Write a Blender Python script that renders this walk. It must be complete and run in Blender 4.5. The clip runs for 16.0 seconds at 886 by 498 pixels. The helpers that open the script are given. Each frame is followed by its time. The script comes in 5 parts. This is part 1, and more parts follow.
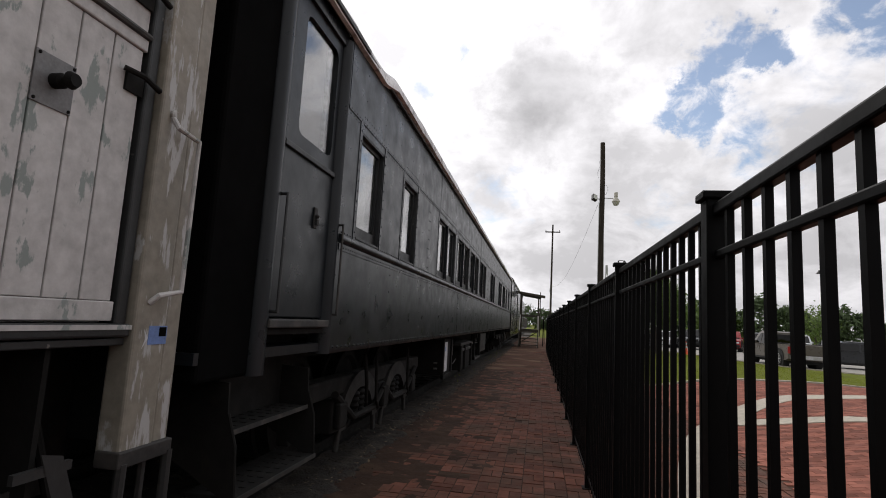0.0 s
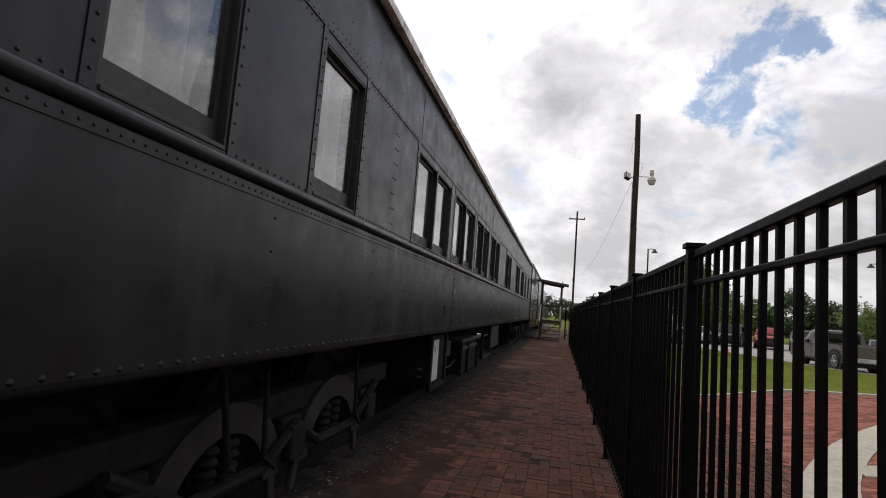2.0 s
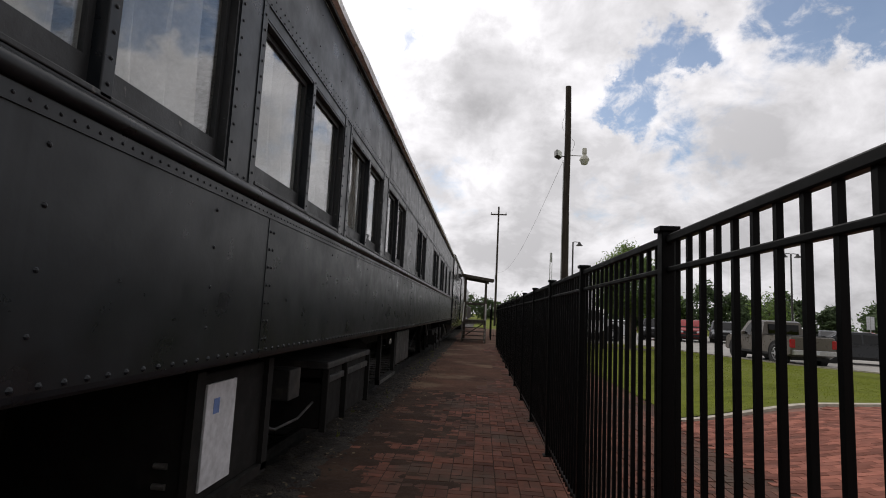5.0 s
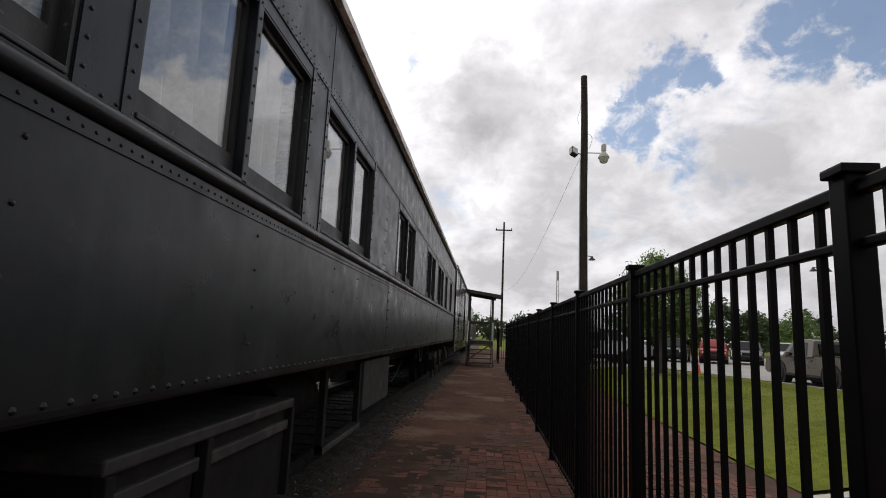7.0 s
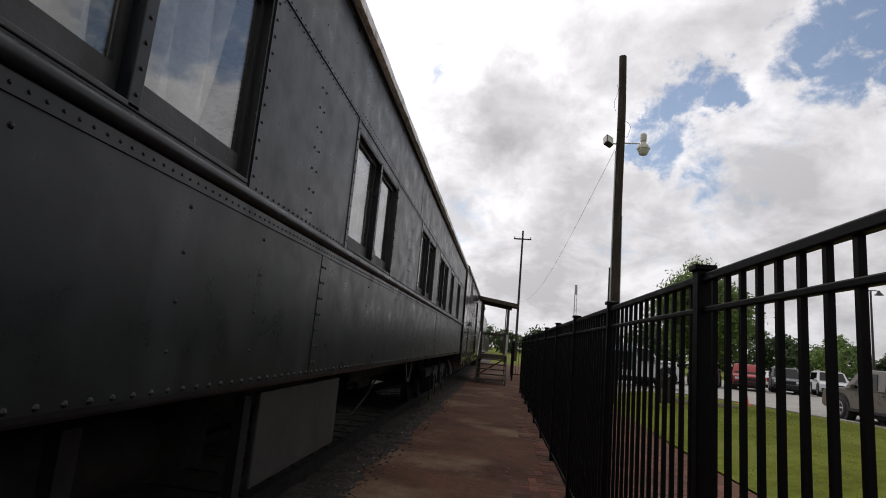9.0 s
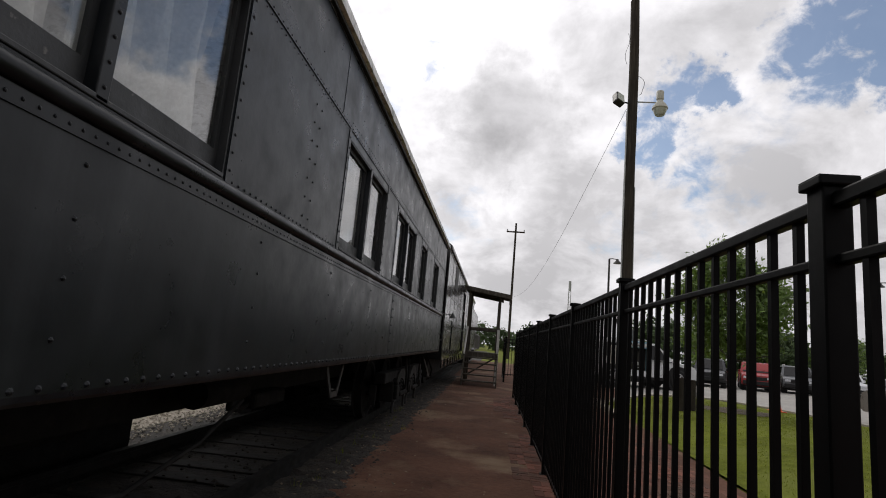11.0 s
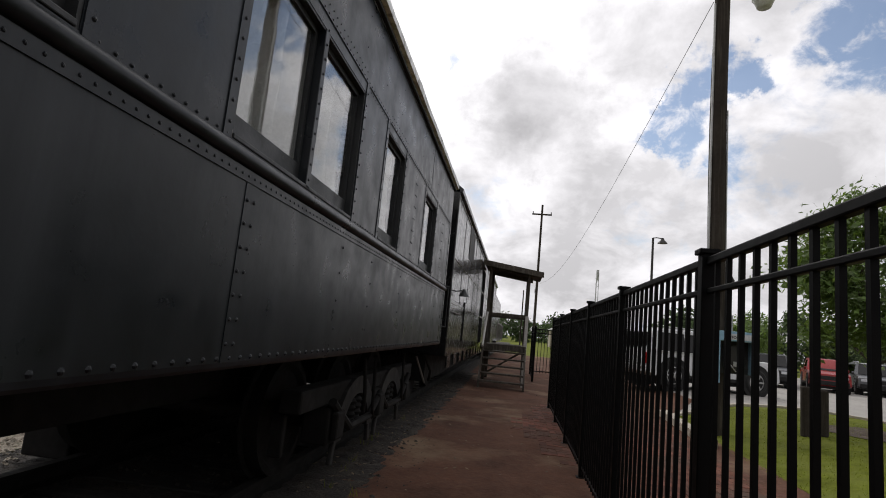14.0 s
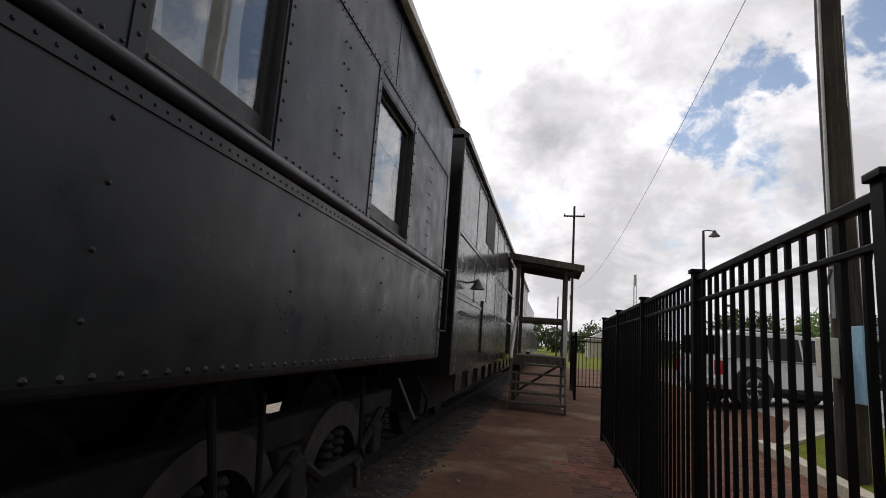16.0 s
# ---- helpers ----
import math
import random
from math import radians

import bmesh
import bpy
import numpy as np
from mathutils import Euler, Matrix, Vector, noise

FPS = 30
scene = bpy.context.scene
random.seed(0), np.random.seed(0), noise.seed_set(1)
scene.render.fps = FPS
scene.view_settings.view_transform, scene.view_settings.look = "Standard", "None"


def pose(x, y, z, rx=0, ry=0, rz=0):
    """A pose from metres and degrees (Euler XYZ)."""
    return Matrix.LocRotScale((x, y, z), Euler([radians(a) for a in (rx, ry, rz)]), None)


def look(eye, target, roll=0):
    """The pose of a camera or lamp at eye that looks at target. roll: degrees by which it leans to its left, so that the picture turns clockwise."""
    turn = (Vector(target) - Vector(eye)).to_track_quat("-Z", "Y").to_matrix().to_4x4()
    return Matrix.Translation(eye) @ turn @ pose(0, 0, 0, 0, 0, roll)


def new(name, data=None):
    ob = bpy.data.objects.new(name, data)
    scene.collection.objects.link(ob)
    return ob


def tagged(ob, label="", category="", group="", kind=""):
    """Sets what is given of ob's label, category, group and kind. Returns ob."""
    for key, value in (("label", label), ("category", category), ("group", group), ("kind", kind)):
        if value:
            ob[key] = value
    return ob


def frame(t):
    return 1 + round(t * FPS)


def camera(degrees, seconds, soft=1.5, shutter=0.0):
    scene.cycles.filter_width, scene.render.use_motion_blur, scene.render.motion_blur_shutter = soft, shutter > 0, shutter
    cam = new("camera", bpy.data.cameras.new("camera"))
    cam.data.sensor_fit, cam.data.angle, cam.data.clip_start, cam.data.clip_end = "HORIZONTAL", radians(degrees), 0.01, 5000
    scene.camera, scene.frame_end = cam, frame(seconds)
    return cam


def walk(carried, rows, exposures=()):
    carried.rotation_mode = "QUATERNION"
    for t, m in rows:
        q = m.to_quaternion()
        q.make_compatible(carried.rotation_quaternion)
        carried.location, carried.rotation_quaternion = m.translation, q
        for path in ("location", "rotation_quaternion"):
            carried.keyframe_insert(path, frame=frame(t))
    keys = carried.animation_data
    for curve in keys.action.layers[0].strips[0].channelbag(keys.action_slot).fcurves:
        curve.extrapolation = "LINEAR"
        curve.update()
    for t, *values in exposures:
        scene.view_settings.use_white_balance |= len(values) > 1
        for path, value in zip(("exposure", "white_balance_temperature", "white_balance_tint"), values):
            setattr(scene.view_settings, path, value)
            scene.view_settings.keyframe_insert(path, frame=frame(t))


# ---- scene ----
cam = camera(79.0, 16.0, soft=1.0)
PATH = [
    (0, (-0.314, -1.419, 1.471), (-0.673, 0.532, 1.729), 3.17),
    (0.5, (-0.315, -0.809, 1.463), (-0.595, 1.154, 1.722), 4.99),
    (1, (-0.348, -0.084, 1.483), (-0.769, 1.848, 1.783), 4.77),
    (1.5, (-0.385, 0.594, 1.482), (-0.767, 2.541, 1.731), 3.84),
    (2, (-0.407, 1.310, 1.510), (-0.842, 3.251, 1.718), 4.52),
    (2.5, (-0.496, 1.952, 1.507), (-0.832, 3.902, 1.797), 4.52),
    (3, (-0.537, 2.700, 1.521), (-0.837, 4.648, 1.862), 2.45),
    (3.5, (-0.603, 3.353, 1.498), (-0.816, 5.325, 1.756), 4.06),
    (4, (-0.609, 4.086, 1.505), (-0.793, 6.060, 1.769), 2.20),
    (4.5, (-0.606, 4.677, 1.491), (-0.755, 6.659, 1.714), 2.79),
    (7, (-0.672, 8.192, 1.454), (-0.840, 10.161, 1.759), 2.55),
    (7.5, (-0.727, 8.868, 1.456), (-0.988, 10.829, 1.745), 4.53),
    (8, (-0.694, 9.565, 1.459), (-0.954, 11.521, 1.790), 4.17),
    (8.5, (-0.668, 10.203, 1.478), (-0.915, 12.159, 1.816), 4.84),
    (11, (-0.551, 13.816, 1.455), (-0.758, 15.777, 1.787), 5.12),
    (11.5, (-0.532, 14.523, 1.450), (-0.840, 16.478, 1.740), 4.20),
    (12, (-0.558, 15.281, 1.438), (-0.833, 17.242, 1.716), 6.17),
    (12.5, (-0.542, 15.995, 1.442), (-0.866, 17.944, 1.749), 4.98),
    (13, (-0.596, 16.730, 1.423), (-0.844, 18.701, 1.650), 5.18),
    (13.5, (-0.599, 17.399, 1.404), (-0.839, 19.363, 1.696), 4.83),
    (14, (-0.651, 18.112, 1.427), (-0.940, 20.070, 1.717), 5.61),
    (14.5, (-0.635, 18.791, 1.400), (-0.982, 20.738, 1.698), 5.29),
    (15, (-0.650, 19.491, 1.398), (-1.037, 21.423, 1.743), 6.77),
    (15.5, (-0.673, 20.187, 1.381), (-1.063, 22.112, 1.757), 4.02),
    (16, (-0.675, 20.924, 1.380), (-1.079, 22.855, 1.707), 4.01),
]
walk(cam, [(t, look(eye, target, roll)) for t, eye, target, roll in PATH], exposures=[(0, 0.05), (1, 0.10), (2, 0.06), (3, -0.06), (4.5, -0.06), (7, -0.05), (8.5, -0.07), (11, -0.11), (12.5, -0.05), (14.5, 0.05), (16, 0.05)])

# ---- sky, sun ----
world = bpy.data.worlds.new("world")
scene.world = world
world.use_nodes = True
SUN = Vector((-0.42, 0.62, 0.66)).normalized()


# gaps of blue sky and grey bellies of cloud: direction, half-width in degrees, strength
GAPS = (((.47, .75, .475), 6.8, 1.1), ((.57, .69, .44), 7.0, 1.1), ((.29, .850, .442), 4.4, 1.0), ((.335, .835, .438), 2.6, .6), ((.245, .895, .372), 3.8, .85), ((.20, .905, .375), 2.4, .5),
        ((.30, .898, .32), 4.5, .42), ((.345, .90, .268), 5.0, .36), ((.40, .83, .38), 5.0, .28), ((-.135, .868, .478), 2.6, .5), ((-.20, .89, .41), 3.6, .45), ((-.08, .973, .216), 5.0, .34), ((.21, .955, .21), 5.0, .30))
BELLIES = (((.0, .916, .40), 8.0, .34), ((-.07, .948, .31), 5.5, .22), ((.19, .84, .508), 7.0, .20), ((.31, .80, .51), 5.0, .12), ((.10, .945, .29), 5.5, .14), ((.07, .99, .117), 9.0, .10), ((.445, .86, .25), 8.0, .08))


def build_sky():
    nt = world.node_tree
    N, L = nt.nodes, nt.links
    bg = N["Background"]
    sky = N.new("ShaderNodeTexSky")
    sky.sky_type = "NISHITA"
    sky.sun_disc = False
    sky.sun_elevation = math.asin(SUN.z)
    sky.sun_rotation = math.atan2(SUN.x, SUN.y)
    dim = N.new("ShaderNodeVectorMath")
    dim.operation = "SCALE"
    dim.inputs["Scale"].default_value = 0.115
    L.new(sky.outputs[0], dim.inputs[0])
    tc = N.new("ShaderNodeTexCoord")
    sep = N.new("ShaderNodeSeparateXYZ")
    L.new(tc.outputs["Generated"], sep.inputs[0])

    def op(kind, a, b=None, c=None):
        m = N.new("ShaderNodeMath")
        m.operation = kind
        for i, v in enumerate((a, b, c)):
            if v is None:
                continue
            if isinstance(v, (int, float)):
                m.inputs[i].default_value = v
            else:
                L.new(v, m.inputs[i])
        return m.outputs[0]

    up = op("ADD", op("MAXIMUM", sep.outputs[2], 0.0), 0.55)
    com = N.new("ShaderNodeCombineXYZ")
    L.new(op("DIVIDE", sep.outputs[0], up), com.inputs[0])
    L.new(op("DIVIDE", sep.outputs[1], up), com.inputs[1])
    com.inputs[2].default_value = 5.3

    def cloud(scale, detail, rough, dist=0.0):
        n = N.new("ShaderNodeTexNoise")
        n.inputs["Scale"].default_value = scale
        n.inputs["Detail"].default_value = detail
        n.inputs["Roughness"].default_value = rough
        n.inputs["Distortion"].default_value = dist
        L.new(com.outputs[0], n.inputs["Vector"])
        return n.outputs[0]

    fine = cloud(6.5, 7, 0.58, 0.25)
    # the outlines of cloud are ragged: the direction is stirred before it is compared
    stir = N.new("ShaderNodeTexNoise")
    stir.inputs["Scale"].default_value, stir.inputs["Detail"].default_value, stir.inputs["Roughness"].default_value = 12.0, 9.0, 0.66
    L.new(tc.outputs["Generated"], stir.inputs["Vector"])
    off, far = N.new("ShaderNodeVectorMath"), N.new("ShaderNodeVectorMath")
    off.operation, far.operation = "SUBTRACT", "MULTIPLY_ADD"
    L.new(stir.outputs["Color"], off.inputs[0])
    off.inputs[1].default_value = (.5, .5, .5)
    L.new(off.outputs[0], far.inputs[0])
    far.inputs[1].default_value = (.17, .17, .17)
    L.new(tc.outputs["Generated"], far.inputs[2])
    ragged = N.new("ShaderNodeVectorMath")
    ragged.operation = "NORMALIZE"
    L.new(far.outputs[0], ragged.inputs[0])

    def toward(d, width):
        """One in the direction d, falling to nought at the given angle in degrees."""
        q = N.new("ShaderNodeVectorMath")
        q.operation = "DOT_PRODUCT"
        L.new(ragged.outputs[0], q.inputs[0])
        q.inputs[1].default_value = Vector(d).normalized()
        r = N.new("ShaderNodeMapRange")
        r.interpolation_type = "SMOOTHSTEP"
        r.inputs[1].default_value = math.cos(radians(width))
        r.inputs[2].default_value = 1.0
        L.new(q.outputs["Value"], r.inputs[0])
        return r.outputs[0]

    tufts = op("SUBTRACT", cloud(17.0, 9, 0.60, 0.35), 0.5)
    gap = 0.0
    for d, width, k in GAPS:
        gap = op("MULTIPLY_ADD", toward(d, width), k, gap)
    # tufts of cloud stand in the gaps, and few thin places outside them
    blue = op("MULTIPLY_ADD", gap, op("MULTIPLY_ADD", tufts, 2.6, 0.74), op("MULTIPLY", tufts, 0.5))
    ramp = N.new("ShaderNodeMapRange")
    ramp.interpolation_type = "SMOOTHSTEP"
    ramp.inputs[1].default_value, ramp.inputs[2].default_value = 0.10, 0.80
    ramp.inputs[3].default_value, ramp.inputs[4].default_value = 1.0, 0.08
    L.new(blue, ramp.inputs[0])
    # brightness of the cloud: highest round the veiled sun, grey bellies
    dot = N.new("ShaderNodeVectorMath")
    dot.operation = "DOT_PRODUCT"
    L.new(tc.outputs["Generated"], dot.inputs[0])
    dot.inputs[1].default_value = SUN
    near = op("POWER", op("MAXIMUM", op("MULTIPLY_ADD", dot.outputs["Value"], 0.5, 0.5), 0.0), 3.2)
    belly = N.new("ShaderNodeMapRange")
    belly.inputs[1].default_value, belly.inputs[2].default_value = 0.36, 0.62
    belly.inputs[3].default_value, belly.inputs[4].default_value = 1.12, 0.72
    L.new(fine, belly.inputs[0])
    bright = op("MULTIPLY", belly.outputs[0], op("MULTIPLY_ADD", near, 0.82, 0.57))
    low = N.new("ShaderNodeMapRange")
    low.inputs[1].default_value, low.inputs[2].default_value = 0.02, 0.42
    low.inputs[3].default_value, low.inputs[4].default_value = 0.86, 1.0
    L.new(sep.outputs[2], low.inputs[0])
    bright = op("MULTIPLY", bright, low.outputs[0])
    for d, width, k in BELLIES:
        bright = op("MULTIPLY", bright, op("MULTIPLY_ADD", toward(d, width), -k, 1.0))
    tint = N.new("ShaderNodeVectorMath")
    tint.operation = "SCALE"
    tint.inputs[0].default_value = (1.005, 0.985, 1.015)
    L.new(bright, tint.inputs["Scale"])
    mix = N.new("ShaderNodeMix")
    mix.data_type = "RGBA"
    L.new(ramp.outputs[0], mix.inputs[0])
    L.new(dim.outputs[0], mix.inputs[6])
    L.new(tint.outputs[0], mix.inputs[7])
    L.new(mix.outputs[2], bg.inputs[0])
    bg.inputs[1].default_value = 1.0


build_sky()
sun_data = bpy.data.lights.new("sun", "SUN")
sun_data.energy, sun_data.angle, sun_data.color = 0.9, radians(14), (1.0, 0.95, 0.88)
sun = new("sun", sun_data)
sun.matrix_world = look(SUN * 50, (0, 0, 0))


# ---- materials ----
def mat(name, base, rough=0.7, metal=0.0, spots=None, spot_scale=3.0, spot_lo=0.5, spot_hi=0.62, spot_stretch=(1, 1, 1), vary=0.25, scale=1.5,
        bump=0.15, bump_scale=60.0, island=0.0, obj=0.0, spec=0.5, fine=0.18, distance=0.004):
    """A surface with broad and fine variation of its colour, worn spots of a second colour, and fine relief."""
    m = bpy.data.materials.new(name)
    m.use_nodes = True
    nt = m.node_tree
    N, L = nt.nodes, nt.links
    p = N["Principled BSDF"]
    p.inputs["Roughness"].default_value = rough
    p.inputs["Metallic"].default_value = metal
    p.inputs["Specular IOR Level"].default_value = spec
    tc = N.new("ShaderNodeTexCoord")
    pos = N.new("ShaderNodeNewGeometry")

    def noise_node(sc, detail=5, stretch=None):
        n = N.new("ShaderNodeTexNoise")
        n.inputs["Scale"].default_value = sc
        n.inputs["Detail"].default_value = detail
        n.inputs["Roughness"].default_value = 0.6
        src = pos.outputs["Position"]
        if stretch:
            mp = N.new("ShaderNodeMapping")
            mp.inputs["Scale"].default_value = stretch
            L.new(src, mp.inputs[0])
            src = mp.outputs[0]
        L.new(src, n.inputs["Vector"])
        return n.outputs[0]

    def ramp(v, lo, hi, a, b):
        r = N.new("ShaderNodeMapRange")
        for i, x in zip((1, 2, 3, 4), (lo, hi, a, b)):
            r.inputs[i].default_value = x
        L.new(v, r.inputs[0])
        return r.outputs[0]

    def times(a, b):
        q = N.new("ShaderNodeMath")
        q.operation = "MULTIPLY"
        for i, v in enumerate((a, b)):
            if isinstance(v, float):
                q.inputs[i].default_value = v
            else:
                L.new(v, q.inputs[i])
        return q.outputs[0]

    broad = ramp(noise_node(scale), 0.3, 0.7, 1 - vary, 1 + vary)
    grain = ramp(noise_node(scale * 14, 6), 0.3, 0.7, 1 - fine, 1 + fine)
    k = times(broad, grain)
    if island:
        k = times(k, ramp(pos.outputs["Random Per Island"], 0, 1, 1 - island, 1 + island))
    if obj:
        oi = N.new("ShaderNodeObjectInfo")
        k = times(k, ramp(oi.outputs["Random"], 0, 1, 1 - obj, 1 + obj))
    sc = N.new("ShaderNodeVectorMath")
    sc.operation = "SCALE"
    sc.inputs[0].default_value = base
    L.new(k, sc.inputs["Scale"])
    out = sc.outputs[0]
    if spots:
        mx = N.new("ShaderNodeMix")
        mx.data_type = "RGBA"
        L.new(ramp(noise_node(spot_scale, 7, spot_stretch), spot_lo, spot_hi, 0, 1), mx.inputs[0])
        L.new(out, mx.inputs[6])
        mx.inputs[7].default_value = (*spots, 1)
        out = mx.outputs[2]
    L.new(out, p.inputs["Base Color"])
    L.new(ramp(noise_node(scale * 5, 4), 0.3, 0.7, max(rough - 0.1, 0.02), min(rough + 0.12, 1)), p.inputs["Roughness"])
    if bump:
        b = N.new("ShaderNodeBump")
        b.inputs["Strength"].default_value = bump
        b.inputs["Distance"].default_value = distance
        L.new(noise_node(bump_scale, 4), b.inputs["Height"])
        L.new(b.outputs[0], p.inputs["Normal"])
    return m


def glass_mat(name, tint, gloss, grow=0.65):
    m = bpy.data.materials.new(name)
    m.use_nodes = True
    nt = m.node_tree
    N, L = nt.nodes, nt.links
    N.remove(N["Principled BSDF"])
    g, t, x, f = (N.new("ShaderNode" + k) for k in ("BsdfGlossy", "BsdfTransparent", "MixShader", "LayerWeight"))
    g.inputs["Roughness"].default_value = 0.015
    n = N.new("ShaderNodeTexNoise")
    n.inputs["Scale"].default_value = 1.6
    b = N.new("ShaderNodeBump")
    b.inputs["Strength"].default_value, b.inputs["Distance"].default_value = 0.05, 0.02
    L.new(n.outputs[0], b.inputs["Height"])
    L.new(b.outputs[0], g.inputs["Normal"])
    t.inputs[0].default_value = (*tint, 1)
    # gloss grows towards a grazing view, alike on both faces of the pane
    f.inputs["Blend"].default_value = 0.5
    pw, ml = N.new("ShaderNodeMath"), N.new("ShaderNodeMath")
    pw.operation, ml.operation = "POWER", "MULTIPLY_ADD"
    L.new(f.outputs["Facing"], pw.inputs[0])
    pw.inputs[1].default_value = 2.6
    L.new(pw.outputs[0], ml.inputs[0])
    ml.inputs[1].default_value, ml.inputs[2].default_value = grow, gloss
    L.new(ml.outputs[0], x.inputs[0])
    L.new(t.outputs[0], x.inputs[1])
    L.new(g.outputs[0], x.inputs[2])
    L.new(x.outputs[0], N["Material Output"].inputs[0])
    return m


PAINT = mat("dark green-grey carriage paint", (0.0074, 0.0100, 0.0130), 0.335, spec=0.33, spots=(0.027, 0.0312, 0.036), spot_scale=2.2, spot_lo=0.50, spot_hi=0.80,
            spot_stretch=(1, 1.8, 0.16), vary=0.26, scale=0.9, bump=0.35, bump_scale=5, distance=0.005)
PAINT_DARK = mat("dark frame paint", (0.021, 0.023, 0.024), 0.5, vary=0.3, spots=(0.16, 0.155, 0.145), spot_scale=17, spot_lo=0.665, spot_hi=0.70, bump=0.3)
SASH = mat("dark sash paint", (0.0150, 0.0168, 0.0185), 0.48, vary=0.3, spots=(0.10, 0.097, 0.09), spot_scale=15, spot_lo=0.66, spot_hi=0.70, bump=0.3)
ROOF = mat("weathered roof paint", (0.70, 0.71, 0.72), 0.75, spots=(0.36, 0.36, 0.36), spot_scale=9, spot_lo=0.50, spot_hi=0.62, vary=0.3)
# Both irons near black: shade under the carriages is put into the colour.
IRON = mat("iron darkened for underframe shade", (0.0085, 0.0080, 0.0074), 0.82, spec=0.22, vary=0.4, spots=(0.016, 0.013, 0.011), spot_scale=7, spot_lo=0.56, spot_hi=0.75)
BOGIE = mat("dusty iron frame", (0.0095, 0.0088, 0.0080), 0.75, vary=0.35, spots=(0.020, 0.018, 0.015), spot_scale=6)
DULL = mat("dull grey steel plate", (0.022, 0.022, 0.022), 0.65, vary=0.3, spots=(0.055, 0.05, 0.045), spot_scale=5)
PLATE = mat("grey painted lock plate", (0.17, 0.17, 0.172), 0.5, vary=0.15, scale=6)
STEEL = mat("worn rail steel", (0.20, 0.19, 0.18), 0.45, 0.7, vary=0.2)
# Black canvas; the base also carries the shade between the carriages.
NEAR_BLACK = mat("near-black canvas and gap shade", (0.0035, 0.0035, 0.0036), 0.95, vary=0.3, spec=0.03)
SILVER = mat("peeling silver-white paint", (0.50, 0.488, 0.48), 0.5, spots=(0.25, 0.285, 0.27), spot_scale=7, spot_lo=0.57, spot_hi=0.60,
             spot_stretch=(1, 1.6, 0.7), vary=0.10, scale=1.2)
TAN = mat("flaking tan paint", (0.25, 0.228, 0.188), 0.55, spots=(0.44, 0.435, 0.43), spot_scale=9, spot_lo=0.55, spot_hi=0.60,
          spot_stretch=(1, 2.5, 0.5), vary=0.15)
WHITE = mat("faded white board", (0.55, 0.56, 0.58), 0.6, vary=0.1)
CURTAIN = mat("pale curtain cloth", (0.54, 0.54, 0.525), 0.9, vary=0.12, scale=4)


def let_light_through(m, share, colour=(0.75, 0.75, 0.72)):
    """Mixes in light that passes through the cloth."""
    nt = m.node_tree
    tr, mx = nt.nodes.new("ShaderNodeBsdfTranslucent"), nt.nodes.new("ShaderNodeMixShader")
    tr.inputs[0].default_value = (*colour, 1)
    mx.inputs[0].default_value = share
    nt.links.new(nt.nodes["Principled BSDF"].outputs[0], mx.inputs[1])
    nt.links.new(tr.outputs[0], mx.inputs[2])
    nt.links.new(mx.outputs[0], nt.nodes["Material Output"].inputs[0])


let_light_through(CURTAIN, 0.15)
INSIDE = mat("dim interior lining", (0.06, 0.06, 0.055), 0.9, vary=0.2)
GLASS = glass_mat("window glass", (0.96, 0.97, 0.97), 0.08)
GLASS_CAR = glass_mat("tinted vehicle glass", (0.02, 0.021, 0.023), 0.04, 0.28)
FENCE = mat("black powder-coated metal", (0.002, 0.0022, 0.0025), 0.5, spec=0.12, vary=0.15, bump=0.08, bump_scale=200, distance=0.001)
BRICK = mat("worn dark red paver", (0.132, 0.051, 0.033), 0.86, spec=0.26, spots=(0.074, 0.046, 0.032), spot_scale=1.3, spot_lo=0.45, spot_hi=0.66, vary=0.30, island=0.42,
            scale=0.9, bump=0.5, bump_scale=45)
BRICK_PLAZA = mat("red plaza paver", (0.24, 0.093, 0.066), 0.88, spec=0.15, vary=0.2, island=0.4, scale=0.6, bump=0.5, bump_scale=45)
JOINT = mat("sandy brick joint", (0.068, 0.037, 0.026), 0.95, vary=0.3, spec=0.2)
JOINT_PLAZA = mat("reddish brick joint", (0.19, 0.095, 0.07), 0.95, vary=0.25)
MUD = mat("trodden earth over brick", (0.100, 0.048, 0.030), 0.95, spec=0.2, spots=(0.20, 0.136, 0.086), spot_scale=0.75, spot_lo=0.52, spot_hi=0.68, vary=0.35, scale=1.1,
          bump=0.6, bump_scale=26, distance=0.01)
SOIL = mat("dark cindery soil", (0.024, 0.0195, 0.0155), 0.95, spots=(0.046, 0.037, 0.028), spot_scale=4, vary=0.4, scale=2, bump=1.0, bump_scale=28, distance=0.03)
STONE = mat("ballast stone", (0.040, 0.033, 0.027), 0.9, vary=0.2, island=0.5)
# Trodden dirt, its base darkened for the shade beside the carriage.
DIRT_SHADE = mat("trodden dirt darkened for shade", (0.044, 0.0255, 0.0170), 0.95, spec=0.18, spots=(0.078, 0.048, 0.032), spot_scale=2.2, spot_lo=0.5, spot_hi=0.7, vary=0.3, scale=1.6, bump=0.6, bump_scale=40, distance=0.008)
MULCH = mat("bare brown mulch", (0.075, 0.052, 0.036), 0.95, spots=(0.12, 0.09, 0.06), spot_scale=6, vary=0.3, scale=4, bump=1.0, bump_scale=40, distance=0.03)
# Pale grey that stands in for sky reflected in the door pane.
PANE_REFLECTION = mat("pale grey of the pane reflection", (0.20, 0.185, 0.185), 0.8, vary=0.1)
GRAVEL = mat("pale gravel", (0.34, 0.30, 0.24), 0.9, vary=0.3, scale=7, bump=1.0, bump_scale=22, distance=0.05, island=0.4)
